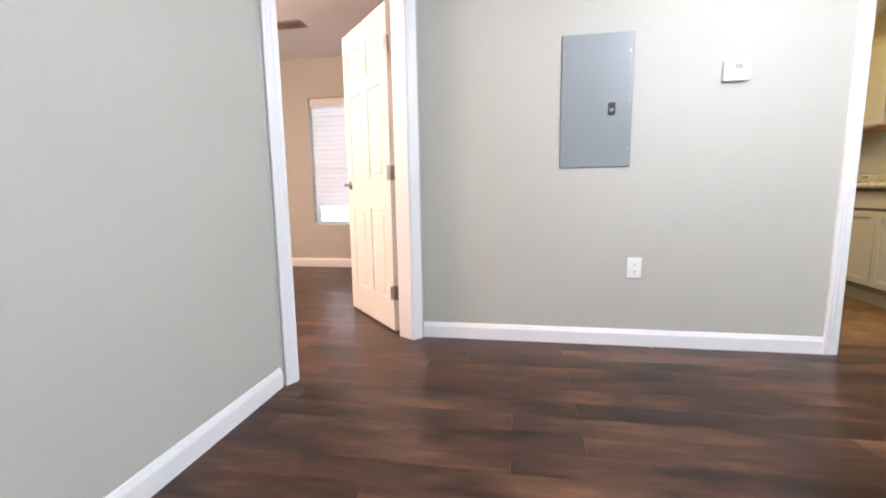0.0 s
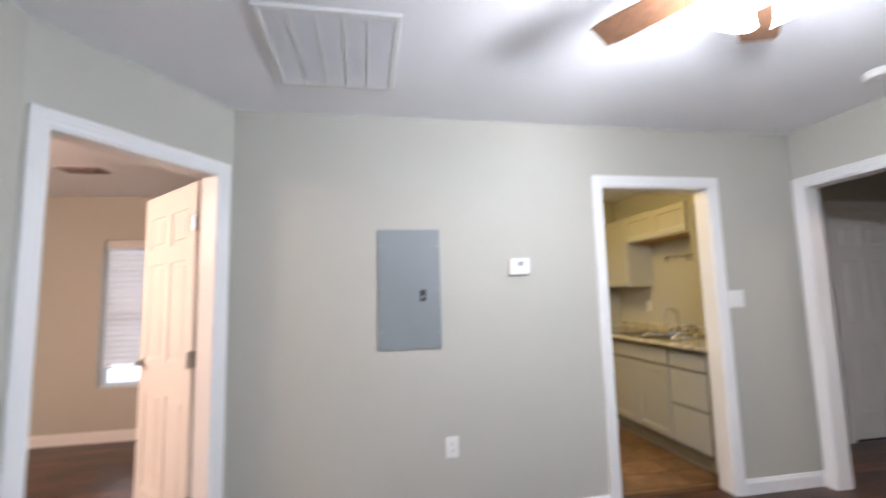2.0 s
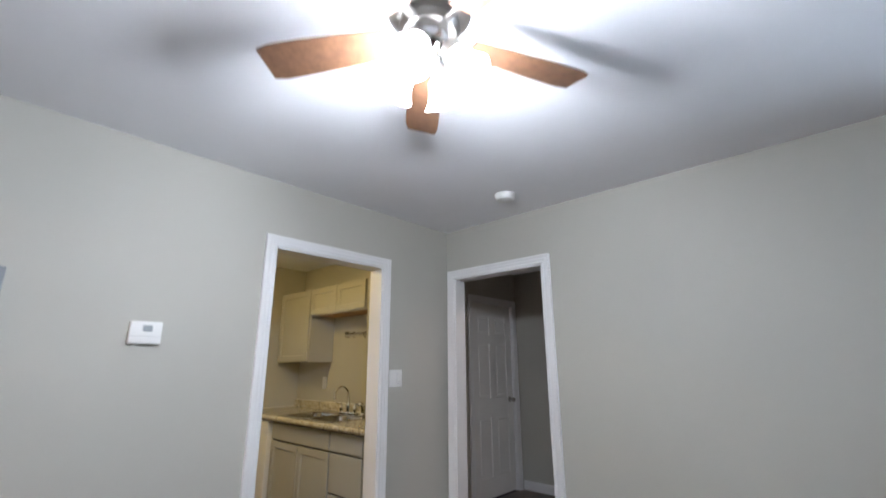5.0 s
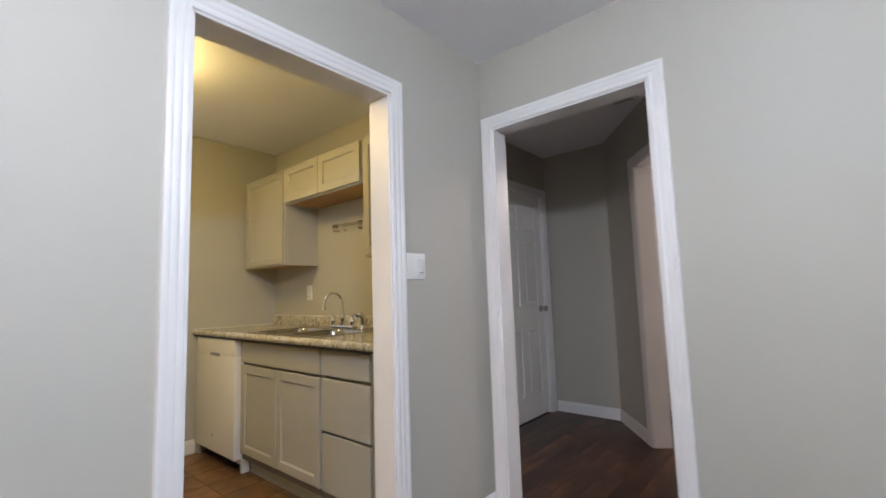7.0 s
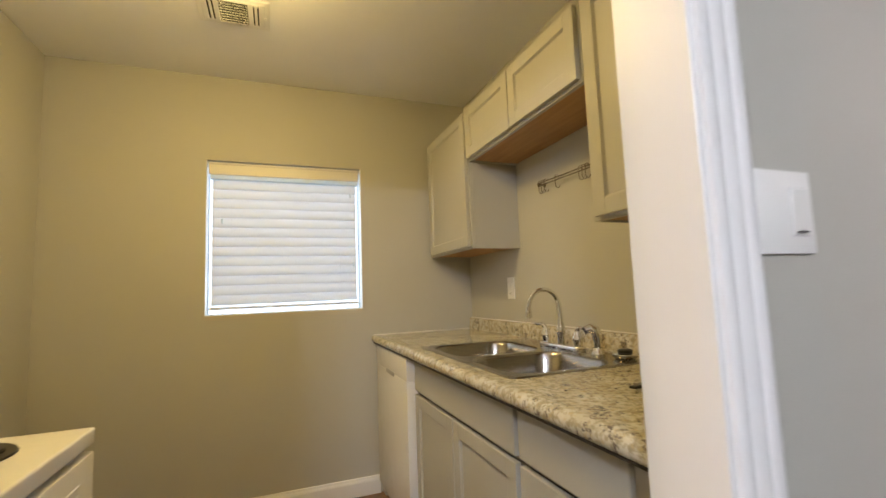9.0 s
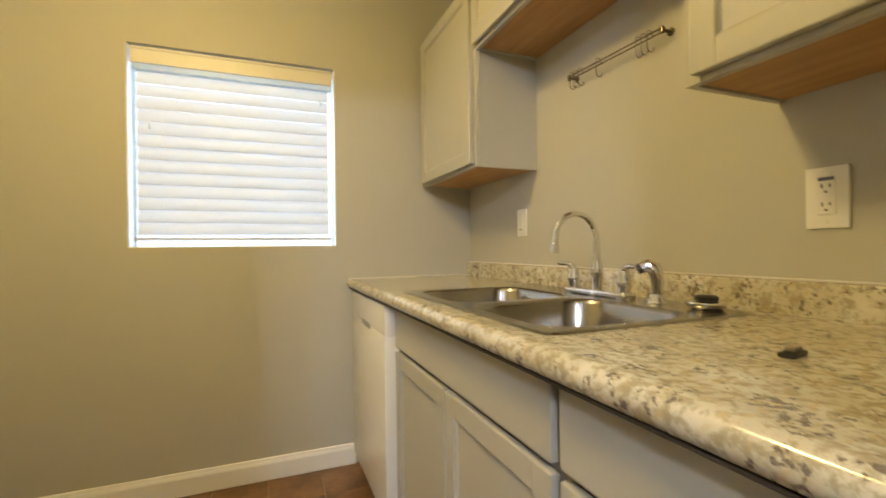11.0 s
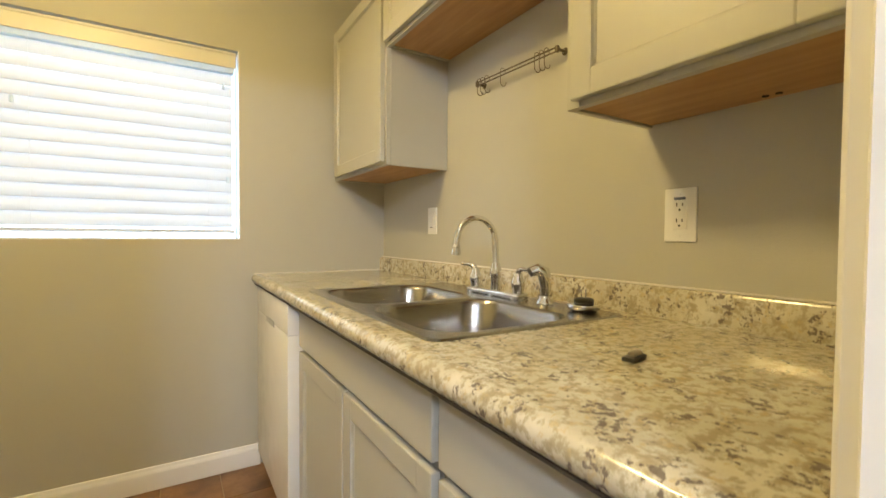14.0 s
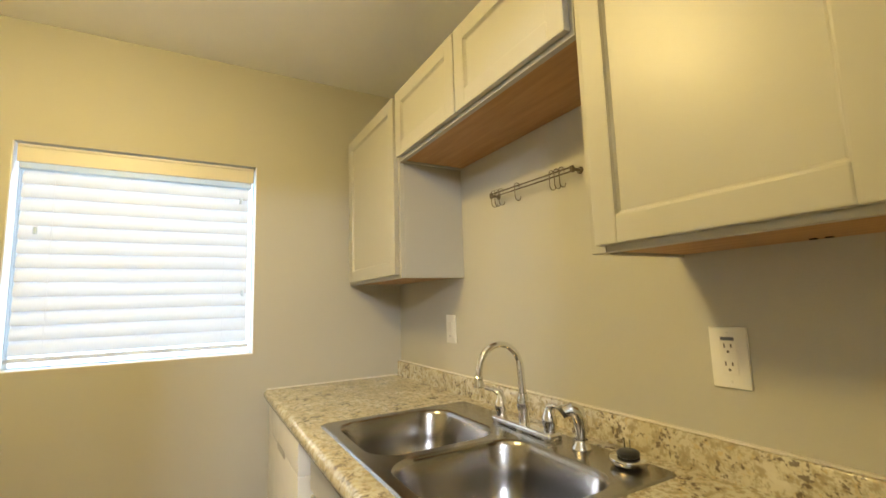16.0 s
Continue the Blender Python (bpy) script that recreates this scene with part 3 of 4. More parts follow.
# ---- living-room fixtures ----
def breaker_panel():
    x0, x1, z0, z1, y = 1.790, 2.165, 1.022, 1.728, 4.205
    root = thing("breaker_panel", ((x0 + x1) / 2, y, z0), "grey enamelled steel breaker panel with a closed door", "breaker panel")
    bm = bmesh.new()
    bx(bm, x0, x1, y - 0.010, y + 0.001, z0, z1, 0.006, 2)
    part("cover", bm, GREYMETAL, root)
    bm = bmesh.new()
    bx(bm, x0 + 0.032, x1 - 0.030, y - 0.0108, y - 0.008, z0 + 0.10, z1 - 0.075, 0.0004, 1)
    part("panel_door", bm, GREYMETAL, root)
    bm = bmesh.new()
    bx(bm, x0 + 0.0312, x1 - 0.0292, y - 0.0103, y - 0.009, z0 + 0.0992, z1 - 0.0742)
    part("door_gap", bm, painted("grey_seam", (0.19, 0.21, 0.225), 0.5, 0.05), root)
    bm = bmesh.new()
    bx(bm, 2.040, 2.076, y - 0.016, y - 0.012, 1.300, 1.366, 0.002, 1)
    latch = part("latch", bm, DARKMETAL, root, "dark latch plate")
    bm = bmesh.new()
    bx(bm, 2.048, 2.066, y - 0.021, y - 0.015, 1.318, 1.334, 0.002, 1)
    part("latch_slide", bm, GREYMETAL, latch)
    for x in (x0 + 0.018, x1 - 0.018):
        for z in (z0 + 0.10, (z0 + z1) / 2, z1 - 0.10):
            bm = bmesh.new()
            lathe(bm, [(0, 0.002), (0.004, 0.0018), (0.0055, 0)], pose(x, y - 0.010, z, 90, 0, 0), 12)
            part("screw", bm, NICKEL, root, smooth=True)


def thermostat():
    x0, x1, z0, z1, y = 2.600, 2.728, 1.444, 1.546, 4.205
    root = thing("thermostat", ((x0 + x1) / 2, y, z0), "white plastic wall thermostat with a small display", "thermostat")
    bm = bmesh.new()
    bx(bm, x0, x1, y - 0.026, y + 0.001, z0, z1, 0.006, 3)
    part("case", bm, WHITEPLASTIC, root, smooth=True)
    bm = bmesh.new()
    bx(bm, x0 + 0.05, x0 + 0.088, y - 0.0275, y - 0.024, z1 - 0.046, z1 - 0.018, 0.001, 1)
    part("display", bm, painted("lcd", (0.34, 0.37, 0.38), 0.25, 0.05), root, "grey display")
    bm = bmesh.new()
    bx(bm, x0 + 0.004, x1 - 0.004, y - 0.0268, y - 0.024, z0 + 0.034, z0 + 0.0355)
    part("seam", bm, painted("plastic_seam", (0.5, 0.5, 0.5), 0.5, 0.05), root)


def wall_outlet(m, label, gfci=False, w=0.076, h=0.118):
    """A duplex outlet; local x across, z up, -y into the room."""
    root = new("wall_outlet")
    root.empty_display_size = 0.05
    root.matrix_world = m
    tagged(root, label, "outlet")
    bm = bmesh.new()
    bx(bm, -w / 2, w / 2, -0.006, 0.001, -h / 2, h / 2, 0.003, 2)
    part("plate", bm, WHITEPLASTIC, root, m=m, smooth=True)
    if gfci:
        bm = bmesh.new()
        bx(bm, -0.0165, 0.0165, -0.0078, -0.004, -0.034, 0.034, 0.0012, 1)
        part("receptacle", bm, WHITEPLASTIC, root, m=m)
        bm = bmesh.new()
        bx(bm, -0.013, 0.013, -0.0092, -0.006, 0.034, 0.0405, 0.0008, 1)
        part("button", bm, painted("blue_grey_label", (0.12, 0.14, 0.22), 0.4, 0.1), root, m=m)
        cents = (0.019, -0.017)
    else:
        cents = (0.0205, -0.0205)
        for c in cents:
            bm = bmesh.new()
            lathe(bm, [(0.0172, 0), (0.0172, 0.003), (0.0160, 0.004), (0, 0.004)], pose(0, -0.005, c, 90, 0, 0), 24)
            part("receptacle", bm, WHITEPLASTIC, root, m=m)
    for c in cents:
        bm = bmesh.new()
        f = -0.0094 if not gfci else -0.0082
        bx(bm, -0.0078, -0.0054, f, f + 0.004, c + 0.000, c + 0.0085)
        bx(bm, 0.0054, 0.0078, f, f + 0.004, c + 0.001, c + 0.0080)
        rod(bm, (0, f, c - 0.0075), (0, f + 0.004, c - 0.0075), 0.0026, seg=10)
        part("slots", bm, BLACK, root, m=m)
    for c in ((0,) if not gfci else (0.048, -0.048)):
        bm = bmesh.new()
        lathe(bm, [(0, 0.0016), (0.0026, 0.0012), (0.0034, 0)], m @ pose(0, -0.006, c, 90, 0, 0), 10)
        part("screw", bm, WHITEPLASTIC, root)
    return root


def wall_switch(m, label, w, h, rockers):
    root = new("light_switch")
    root.empty_display_size = 0.05
    root.matrix_world = m
    tagged(root, label, "light switch")
    bm = bmesh.new()
    bx(bm, -w / 2, w / 2, -0.006, 0.001, -h / 2, h / 2, 0.003, 2)
    part("plate", bm, WHITEPLASTIC, root, m=m, smooth=True)
    for c in rockers:
        bm = bmesh.new()
        bx(bm, c - 0.0175, c + 0.0175, -0.0066, -0.004, -0.0345, 0.0345)
        part("recess", bm, painted("switch_gap", (0.66, 0.66, 0.65), 0.6, 0.05), root, m=m)
        bm = bmesh.new()
        bx(bm, c - 0.0162, c + 0.0162, -0.009, -0.005, -0.033, 0.033, 0.001, 1)
        bm.transform(pose(0, 0, 0, 2.5, 0, 0))
        rock = part("rocker", bm, WHITEPLASTIC, root, m=m)
        bm = bmesh.new()
        bx(bm, c - 0.009, c + 0.009, -0.0115, -0.008, -0.0292, -0.0272)
        part("marker", bm, DARKMETAL, rock, m=m)


def return_grille():
    x0, x1, y0, y1 = 1.305, 1.872, 3.215, 3.845
    root = thing("return_air_grille", ((x0 + x1) / 2, (y0 + y1) / 2, H), "white return-air grille with grey filter in the ceiling", "air grille")
    f = 0.028
    for b in ((x0, x1, y0, y0 + f), (x0, x1, y1 - f, y1), (x0, x0 + f, y0 + f, y1 - f), (x1 - f, x1, y0 + f, y1 - f)):
        bm = bmesh.new()
        bx(bm, *b, H - 0.010, H + 0.001, 0.003, 2)
        part("frame", bm, TRIM, root)
    bm = bmesh.new()
    bx(bm, x0 + f, x1 - f, y0 + f, y1 - f, H - 0.0025, H - 0.0005)
    part("filter", bm, FILTER, root, "grey dusty filter")
    bm = bmesh.new()
    n = 44
    bx(bm, -(x1 - x0) / 2 + f, (x1 - x0) / 2 - f, -0.0074, 0.0074, -0.0007, 0.0007)
    me = mesh_of("slat", bm, painted("grille_slat", (0.74, 0.75, 0.78), 0.5, 0.04))
    for k in range(n):
        y = y0 + f + (k + 0.5) * (y1 - y0 - 2 * f) / n
        piece("slat", me, ((x0 + x1) / 2, y, H - 0.0075), root, pose(0, 0, 0, 8, 0, 0))
    for k in range(1, 5):
        x = x0 + f + k * (x1 - x0 - 2 * f) / 5
        bm = bmesh.new()
        bx(bm, x - 0.005, x + 0.005, y0 + f, y1 - f, H - 0.0105, H - 0.0085, 0.0008, 1)
        part("divider", bm, TRIM, root)


def register(x0, x1, y0, y1, label, across, material=None):
    """A three-way ceiling register: a middle bank of louvres and a pair of slots at each end of the long side."""
    material = material or TRIM
    root = thing("ceiling_register", ((x0 + x1) / 2, (y0 + y1) / 2, H), label, "air vent")
    m = pose((x0 + x1) / 2, (y0 + y1) / 2, H, 0, 0, 0 if across else 90)
    L, W = (x1 - x0, y1 - y0) if across else (y1 - y0, x1 - x0)
    bm = bmesh.new()
    bx(bm, -L / 2, L / 2, -W / 2, W / 2, -0.006, 0.001, 0.003, 2)
    bx(bm, -L / 2 + 0.02, L / 2 - 0.02, -W / 2 + 0.02, W / 2 - 0.02, -0.010, -0.004, 0.003, 1)
    part("face", bm, material, root, m=m)
    bm = bmesh.new()
    bx(bm, -L * 0.20, L * 0.20, -W * 0.36, W * 0.36, -0.0112, -0.009)
    part("opening", bm, GAPDARK, root, "dark opening", m=m)
    n = 8
    for k in range(n):
        y = -W * 0.36 + (k + 0.5) * W * 0.72 / n
        bm = bmesh.new()
        bx(bm, -L * 0.20, L * 0.20, -0.006, 0.006, -0.0008, 0.0008)
        bm.transform(pose(0, y, -0.0145, 35, 0, 0))
        part("louvre", bm, material, root, m=m)
    for sx in (-1, 1):
        for k in (0.285, 0.345):
            bm = bmesh.new()
            bx(bm, sx * k * L - 0.0045, sx * k * L + 0.0045, -W * 0.33, W * 0.30, -0.0115, -0.009)
            part("slot", bm, GAPDARK, root, m=m)
            bm = bmesh.new()
            bx(bm, -0.005, 0.005, -W * 0.33, W * 0.30, -0.0007, 0.0007)
            bm.transform(pose(sx * (k * L + 0.006), 0, -0.0145, 0, sx * 40, 0))
            part("louvre", bm, material, root, m=m)
    bm = bmesh.new()
    rod(bm, (L * 0.44, 0, -0.006), (L * 0.44, 0, -0.022), 0.003, seg=8)
    part("damper_lever", bm, material, root, m=m)


def smoke_alarm():
    root = thing("smoke_alarm", (4.365, 3.335, H), "white round smoke alarm on the ceiling", "smoke alarm")
    bm = bmesh.new()
    q = pose(4.365, 3.335, H, 180, 0, 0)
    lathe(bm, [(0.068, -0.001), (0.068, 0.012), (0.064, 0.014)], q)
    part("base", bm, WHITEPLASTIC, root, smooth=True)
    bm = bmesh.new()
    lathe(bm, [(0.064, 0.013), (0.063, 0.026), (0.054, 0.036), (0.03, 0.040), (0, 0.040)], q)
    cover = part("cover", bm, WHITEPLASTIC, root, smooth=True)
    bm = bmesh.new()
    lathe(bm, [(0.012, 0.0395), (0.011, 0.0425), (0, 0.043)], q, 16)
    part("test_button", bm, WHITEPLASTIC, cover)


def ceiling_fan():
    cx, cy = 2.865, 2.565
    root = thing("ceiling_fan", (cx, cy, H), "flush-mount nickel ceiling fan with five brown blades and lit shades", "ceiling fan")
    q = pose(cx, cy, H, 180, 0, 0)
    bm = bmesh.new()
    lathe(bm, [(0.112, -0.002), (0.118, 0.006), (0.122, 0.020), (0.118, 0.030), (0.124, 0.036), (0.126, 0.048), (0.120, 0.056), (0.125, 0.062), (0.125, 0.076), (0.112, 0.090), (0.085, 0.098), (0, 0.100)], q, 48)
    part("motor_housing", bm, NICKEL, root, "ribbed brushed nickel housing", smooth=True)
    bm = bmesh.new()
    lathe(bm, [(0.075, 0.096), (0.088, 0.106), (0.092, 0.130), (0.080, 0.146), (0.05, 0.152), (0, 0.152)], q, 40)
    part("flywheel", bm, NICKEL, root, smooth=True)
    bm = bmesh.new()
    lathe(bm, [(0.045, 0.150), (0.060, 0.160), (0.064, 0.185), (0.055, 0.205), (0.030, 0.222), (0.012, 0.232), (0, 0.236)], q, 32)
    part("light_kit", bm, CHROME, root, "polished metal light kit", smooth=True)
    for k in range(5):
        a = 48 + 72 * k
        m = pose(cx, cy, H - 0.150, 0, 0, a)
        bm = bmesh.new()
        n = 10
        top, bot = [], []
        for i in range(n + 1):
            u = i / n
            r = 0.135 + 0.405 * u
            w = 0.048 + 0.017 * math.sin(min(1, u * 1.15) * math.pi / 2)
            if u > 0.93:
                w *= 0.86
            top.append([bm.verts.new((r, sg * w, 0.003)) for sg in (-1, 1)])
            bot.append([bm.verts.new((r, sg * w, -0.003)) for sg in (-1, 1)])
        for i in range(n):
            bm.faces.new((top[i][0], top[i + 1][0], top[i + 1][1], top[i][1]))
            bm.faces.new((bot[i][0], bot[i][1], bot[i + 1][1], bot[i + 1][0]))
            for sg in (0, 1):
                bm.faces.new((top[i][sg], bot[i][sg], bot[i + 1][sg], top[i + 1][sg]))
        bm.faces.new((top[0][0], top[0][1], bot[0][1], bot[0][0])), bm.faces.new((top[n][0], bot[n][0], bot[n][1], top[n][1]))
        bm.transform(pose(0, 0, 0, 12, 0, 0))
        blade = part("blade", bm, BLADEWOOD, root, "brown wood-veneer blade", m=m)
        bm = bmesh.new()
        bx(bm, 0.075, 0.150, -0.014, 0.014, 0.004, 0.012, 0.003, 1)
        bx(bm, 0.135, 0.185, -0.034, 0.034, 0.004, 0.009, 0.002, 1)
        bm.transform(pose(0, 0, 0, 12, 0, 0))
        part("blade_arm", bm, NICKEL, blade, "nickel blade bracket", m=m)
    for k in range(4):
        a = 20 + 90 * k
        m = pose(cx, cy, H - 0.205, 0, 0, a) @ pose(0.064, 0, 0, 0, 180 - 28, 0)
        bm = bmesh.new()
        rod(bm, (0, 0, -0.045), (0, 0, 0.016), 0.011, seg=12)
        lathe(bm, [(0.012, -0.004), (0.028, 0.0), (0.034, 0.012), (0.0355, 0.034), (0.037, 0.046), (0.0345, 0.046), (0.032, 0.014), (0.010, 0.004)], None, 24)
        part("socket", bm, NICKEL, root, m=m, smooth=True)
        bm = bmesh.new()
        prof = [(0.030, 0.020), (0.033, 0.034), (0.040, 0.052), (0.043, 0.075), (0.049, 0.098), (0.060, 0.116), (0.064, 0.121)]
        lathe(bm, prof + [(r - 0.003, z) for r, z in reversed(prof)], None, 28)
        part("shade", bm, FANGLOW, root, "lit white frosted glass bell shade", m=m, smooth=True)
        bm = bmesh.new()
        lathe(bm, [(0.010, 0.030), (0.012, 0.050), (0.022, 0.078), (0.026, 0.095), (0.022, 0.110), (0.010, 0.119), (0, 0.120)], None, 16)
        part("bulb", bm, BULBGLOW, root, "lit bulb", m=m, smooth=True)
    for dx, L in ((0.02, 0.10), (-0.02, 0.07)):
        bm = bmesh.new()
        rod(bm, (cx + dx, cy - 0.05, H - 0.20), (cx + dx, cy - 0.05, H - 0.20 - L), 0.0012, seg=6)
        lathe(bm, [(0, -0.014), (0.004, -0.010), (0.005, 0), (0, 0.006)], pose(cx + dx, cy - 0.05, H - 0.20 - L), 10)
        part("pull_chain", bm, NICKEL, root)


breaker_panel()
thermostat()
wall_outlet(pose(2.212, 4.205, 0.456), "white duplex outlet low on the living-room wall")
wall_switch(pose(4.203, 4.205, 1.255), "white square double switch plate beside the kitchen doorway", 0.116, 0.117, (0.026,))
return_grille()
register(2.80, 3.11, 1.600, 1.848, "white metal ceiling register with dark louvres", False)
# bedroom register: face and louvres share one brown-grey tone
register(-0.70, -0.38, 5.46, 5.64, "brown-grey metal register in the bedroom ceiling", True, painted("brown_grey_metal", (0.36, 0.29, 0.27), 0.55, 0.1))
smoke_alarm()
ceiling_fan()


def dome_lamp(cx, cy, label, glow, r=0.158, drop=0.0):
    root = thing("ceiling_lamp", (cx, cy, H), label, "ceiling lamp")
    q = pose(cx, cy, H, 180, 0, 0)
    bm = bmesh.new()
    lathe(bm, [(r * 0.97, -0.001), (r * 1.05, 0.010), (r * 1.08, 0.026), (r * 1.05, 0.050), (r * 1.07, 0.056), (r * 1.07, 0.062), (r * 1.02, 0.067), (r * 0.9, 0.067)], q, 40)
    part("collar", bm, NICKEL, root, "bronze-nickel collar", smooth=True)
    if drop:
        bm = bmesh.new()
        rod(bm, (cx, cy, H - 0.04), (cx, cy, H - drop - 0.15), 0.008, seg=10)
        part("stem", bm, NICKEL, root)
        q = pose(cx, cy, H - drop, 180, 0, 0)
    bm = bmesh.new()
    lathe(bm, [(r * 1.0, 0.066), (r * 0.995, 0.085), (r * 0.90, 0.112), (r * 0.72, 0.134), (r * 0.44, 0.150), (r * 0.14, 0.157), (0, 0.157)], q, 40)
    part("shade", bm, glow, root, "lit frosted glass bowl", smooth=True)
    bm = bmesh.new()
    lathe(bm, [(0.020, 0.154), (0.021, 0.160), (0.012, 0.168), (0.014, 0.175), (0.008, 0.184), (0, 0.186)], q, 20)
    part("finial", bm, NICKEL, root, smooth=True)


dome_lamp(3.370, 5.33, "lit flush dome ceiling lamp with a metal finial", DOMEGLOW)
dome_lamp(-0.90, 3.60, "lit bowl lamp on a short stem in the bedroom", BEDGLOW, 0.10, 0.28)
dome_lamp(7.0, 2.4, "lit flush dome lamp in the room beyond the hallway", BATHGLOW, 0.10)
register(3.228, 3.520, 5.722, 5.932, "cream-lit ceiling register beside the kitchen lamp", True)
register(5.62, 5.92, 3.66, 3.86, "white register in the hallway ceiling", True)


# ---- kitchen ----
FX = 4.135     # face of the base fronts
CTOP = 0.912


def front(parent, name, y0, y1, z0, z1, x, shaker, t=0.019):
    """A cabinet door or drawer front that faces -x."""
    bm = bmesh.new()
    if not shaker:
        bx(bm, x, x + t, y0, y1, z0, z1, 0.004, 2)
        return part(name, bm, CABINET, parent)
    w = min(0.052, (z1 - z0) * 0.24)
    bx(bm, x + 0.0095, x + 0.0155, y0 + w - 0.003, y1 - w + 0.003, z0 + w - 0.003, z1 - w + 0.003)
    ob = part(name, bm, CABINET, parent)
    for nm, e, b in (("stile", 0, (y0, y0 + w, z0, z1)), ("stile", 0, (y1 - w, y1, z0, z1)), ("rail", 0.0002, (y0 + w - 0.001, y1 - w + 0.001, z0, z0 + w)), ("rail", 0.0002, (y0 + w - 0.001, y1 - w + 0.001, z1 - w, z1))):
        bm = bmesh.new()
        bx(bm, x + e, x + t - e, *b, 0.0035, 2)
        part(nm, bm, CABINET, ob)
    bm = bmesh.new()
    loops = []
    for o, dx in ((0.0, 0.0030), (0.0015, 0.0030), (0.0025, 0.0055), (0.0065, 0.0090), (0.0065, 0.0100)):
        a, b, c, d = y0 + w - 0.0005 + o, y1 - w + 0.0005 - o, z0 + w - 0.0005 + o, z1 - w + 0.0005 - o
        loops.append([bm.verts.new((x + dx, yy, zz)) for yy, zz in ((a, c), (b, c), (b, d), (a, d))])
    for p, q in zip(loops, loops[1:]):
        for k in range(4):
            bm.faces.new((p[k], p[(k + 1) % 4], q[(k + 1) % 4], q[k]))
    part("bead", bm, CABINET, ob)
    return ob


def boxes_of(parent, material, rows):
    for nm, *b in rows:
        bm = bmesh.new()
        bx(bm, *b, 0.001, 1)
        part(nm, bm, material, parent)


def base_cabinet(y0, y1, label, fronts):
    root = thing("base_cabinet", (FX + 0.3, (y0 + y1) / 2, 0), label, "cabinet", "kitchen base cabinets")
    x = FX + 0.021
    boxes_of(root, CABINET, [
        ("side_panel", x + 0.019, 4.762, y0 + 0.0006, y0 + 0.016, 0.10, 0.872), ("side_panel", x + 0.019, 4.762, y1 - 0.016, y1 - 0.0006, 0.10, 0.872),
        ("bottom_panel", x + 0.019, 4.749, y0 + 0.0165, y1 - 0.0165, 0.10, 0.116), ("back_panel", 4.75, 4.762, y0 + 0.0165, y1 - 0.0165, 0.117, 0.872)])
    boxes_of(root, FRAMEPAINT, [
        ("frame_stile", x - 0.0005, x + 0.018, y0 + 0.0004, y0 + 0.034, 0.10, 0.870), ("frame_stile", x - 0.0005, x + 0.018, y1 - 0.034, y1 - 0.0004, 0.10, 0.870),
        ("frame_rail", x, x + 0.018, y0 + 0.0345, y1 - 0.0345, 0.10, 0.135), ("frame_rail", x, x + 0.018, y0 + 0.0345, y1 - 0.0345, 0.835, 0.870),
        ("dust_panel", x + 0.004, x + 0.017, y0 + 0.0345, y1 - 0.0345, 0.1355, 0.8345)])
    bm = bmesh.new()
    bx(bm, FX + 0.075, FX + 0.09, y0, y1, 0.0, 0.10)
    part("toe_kick", bm, CABINET, root)
    for kind, a, b, c, d in fronts:
        front(root, "door" if kind == "d" else "drawer", a, b, c, d, FX, kind == "d")
    return root


base_cabinet(4.865, 5.780, "grey-painted sink base cabinet with two closed shaker doors",
             [("w", 4.874, 5.770, 0.722, 0.853), ("d", 4.874, 5.317, 0.145, 0.705), ("d", 5.325, 5.770, 0.145, 0.705)])
drawers = base_cabinet(4.365, 4.864, "grey-painted drawer base cabinet with three closed drawers",
             [("w", 4.461, 4.852, 0.724, 0.853), ("w", 4.461, 4.852, 0.444, 0.707), ("w", 4.461, 4.852, 0.145, 0.428)])
boxes_of(drawers, CABINET, [("filler_stile", FX + 0.010, FX + 0.0203, 4.3655, 4.4585, 0.10, 0.868)])


def dishwasher():
    y0, y1 = 5.785, 6.42
    root = thing("dishwasher", (4.42, 6.10, 0), "white built-in dishwasher at the end of the counter", "dishwasher")
    bm = bmesh.new()
    bx(bm, 4.15, 4.755, y0 + 0.002, y1, 0.06, 0.866)
    part("body", bm, WHITEENAMEL, root)
    bm = bmesh.new()
    bx(bm, FX - 0.033, 4.155, y0 + 0.004, y1 - 0.002, 0.095, 0.7545, 0.003, 2)
    part("door", bm, WHITEENAMEL, root, smooth=True)
    bm = bmesh.new()
    bx(bm, FX - 0.033, 4.155, y0 + 0.004, y1 - 0.002, 0.755, 0.862, 0.003, 2)
    con = part("control_panel", bm, WHITEENAMEL, root, smooth=True)
    bm = bmesh.new()
    bx(bm, FX - 0.0355, FX - 0.02, 6.02, 6.18, 0.742, 0.766, 0.004, 2)
    part("handle_recess", bm, painted("recess_grey", (0.3, 0.3, 0.3), 0.5, 0.05), con, "dark handle recess")
    bm = bmesh.new()
    bx(bm, FX - 0.0332, FX - 0.03, 6.11, 6.14, 0.185, 0.210, 0.001, 1)
    part("badge", bm, NICKEL, root)
    bm = bmesh.new()
    bx(bm, 4.20, 4.215, y0 + 0.01, y1, 0.0, 0.07)
    part("kick_plate", bm, BLACK, root, "black kick plate")
    bm = bmesh.new()
    bx(bm, 4.155, 4.21, y0 + 0.004, y0 + 0.03, 0.0, 0.055, 0.003, 1)
    part("leveling_foot", bm, WHITEPLASTIC, root)


dishwasher()
bm = bmesh.new()
bx(bm, FX + 0.002, 4.155, 6.422, 6.488, 0.0, 0.868, 0.002, 1)
tagged(solid("filler_panel", bm, CABINET), "grey-painted filler strip between dishwasher and wall", "filler strip")


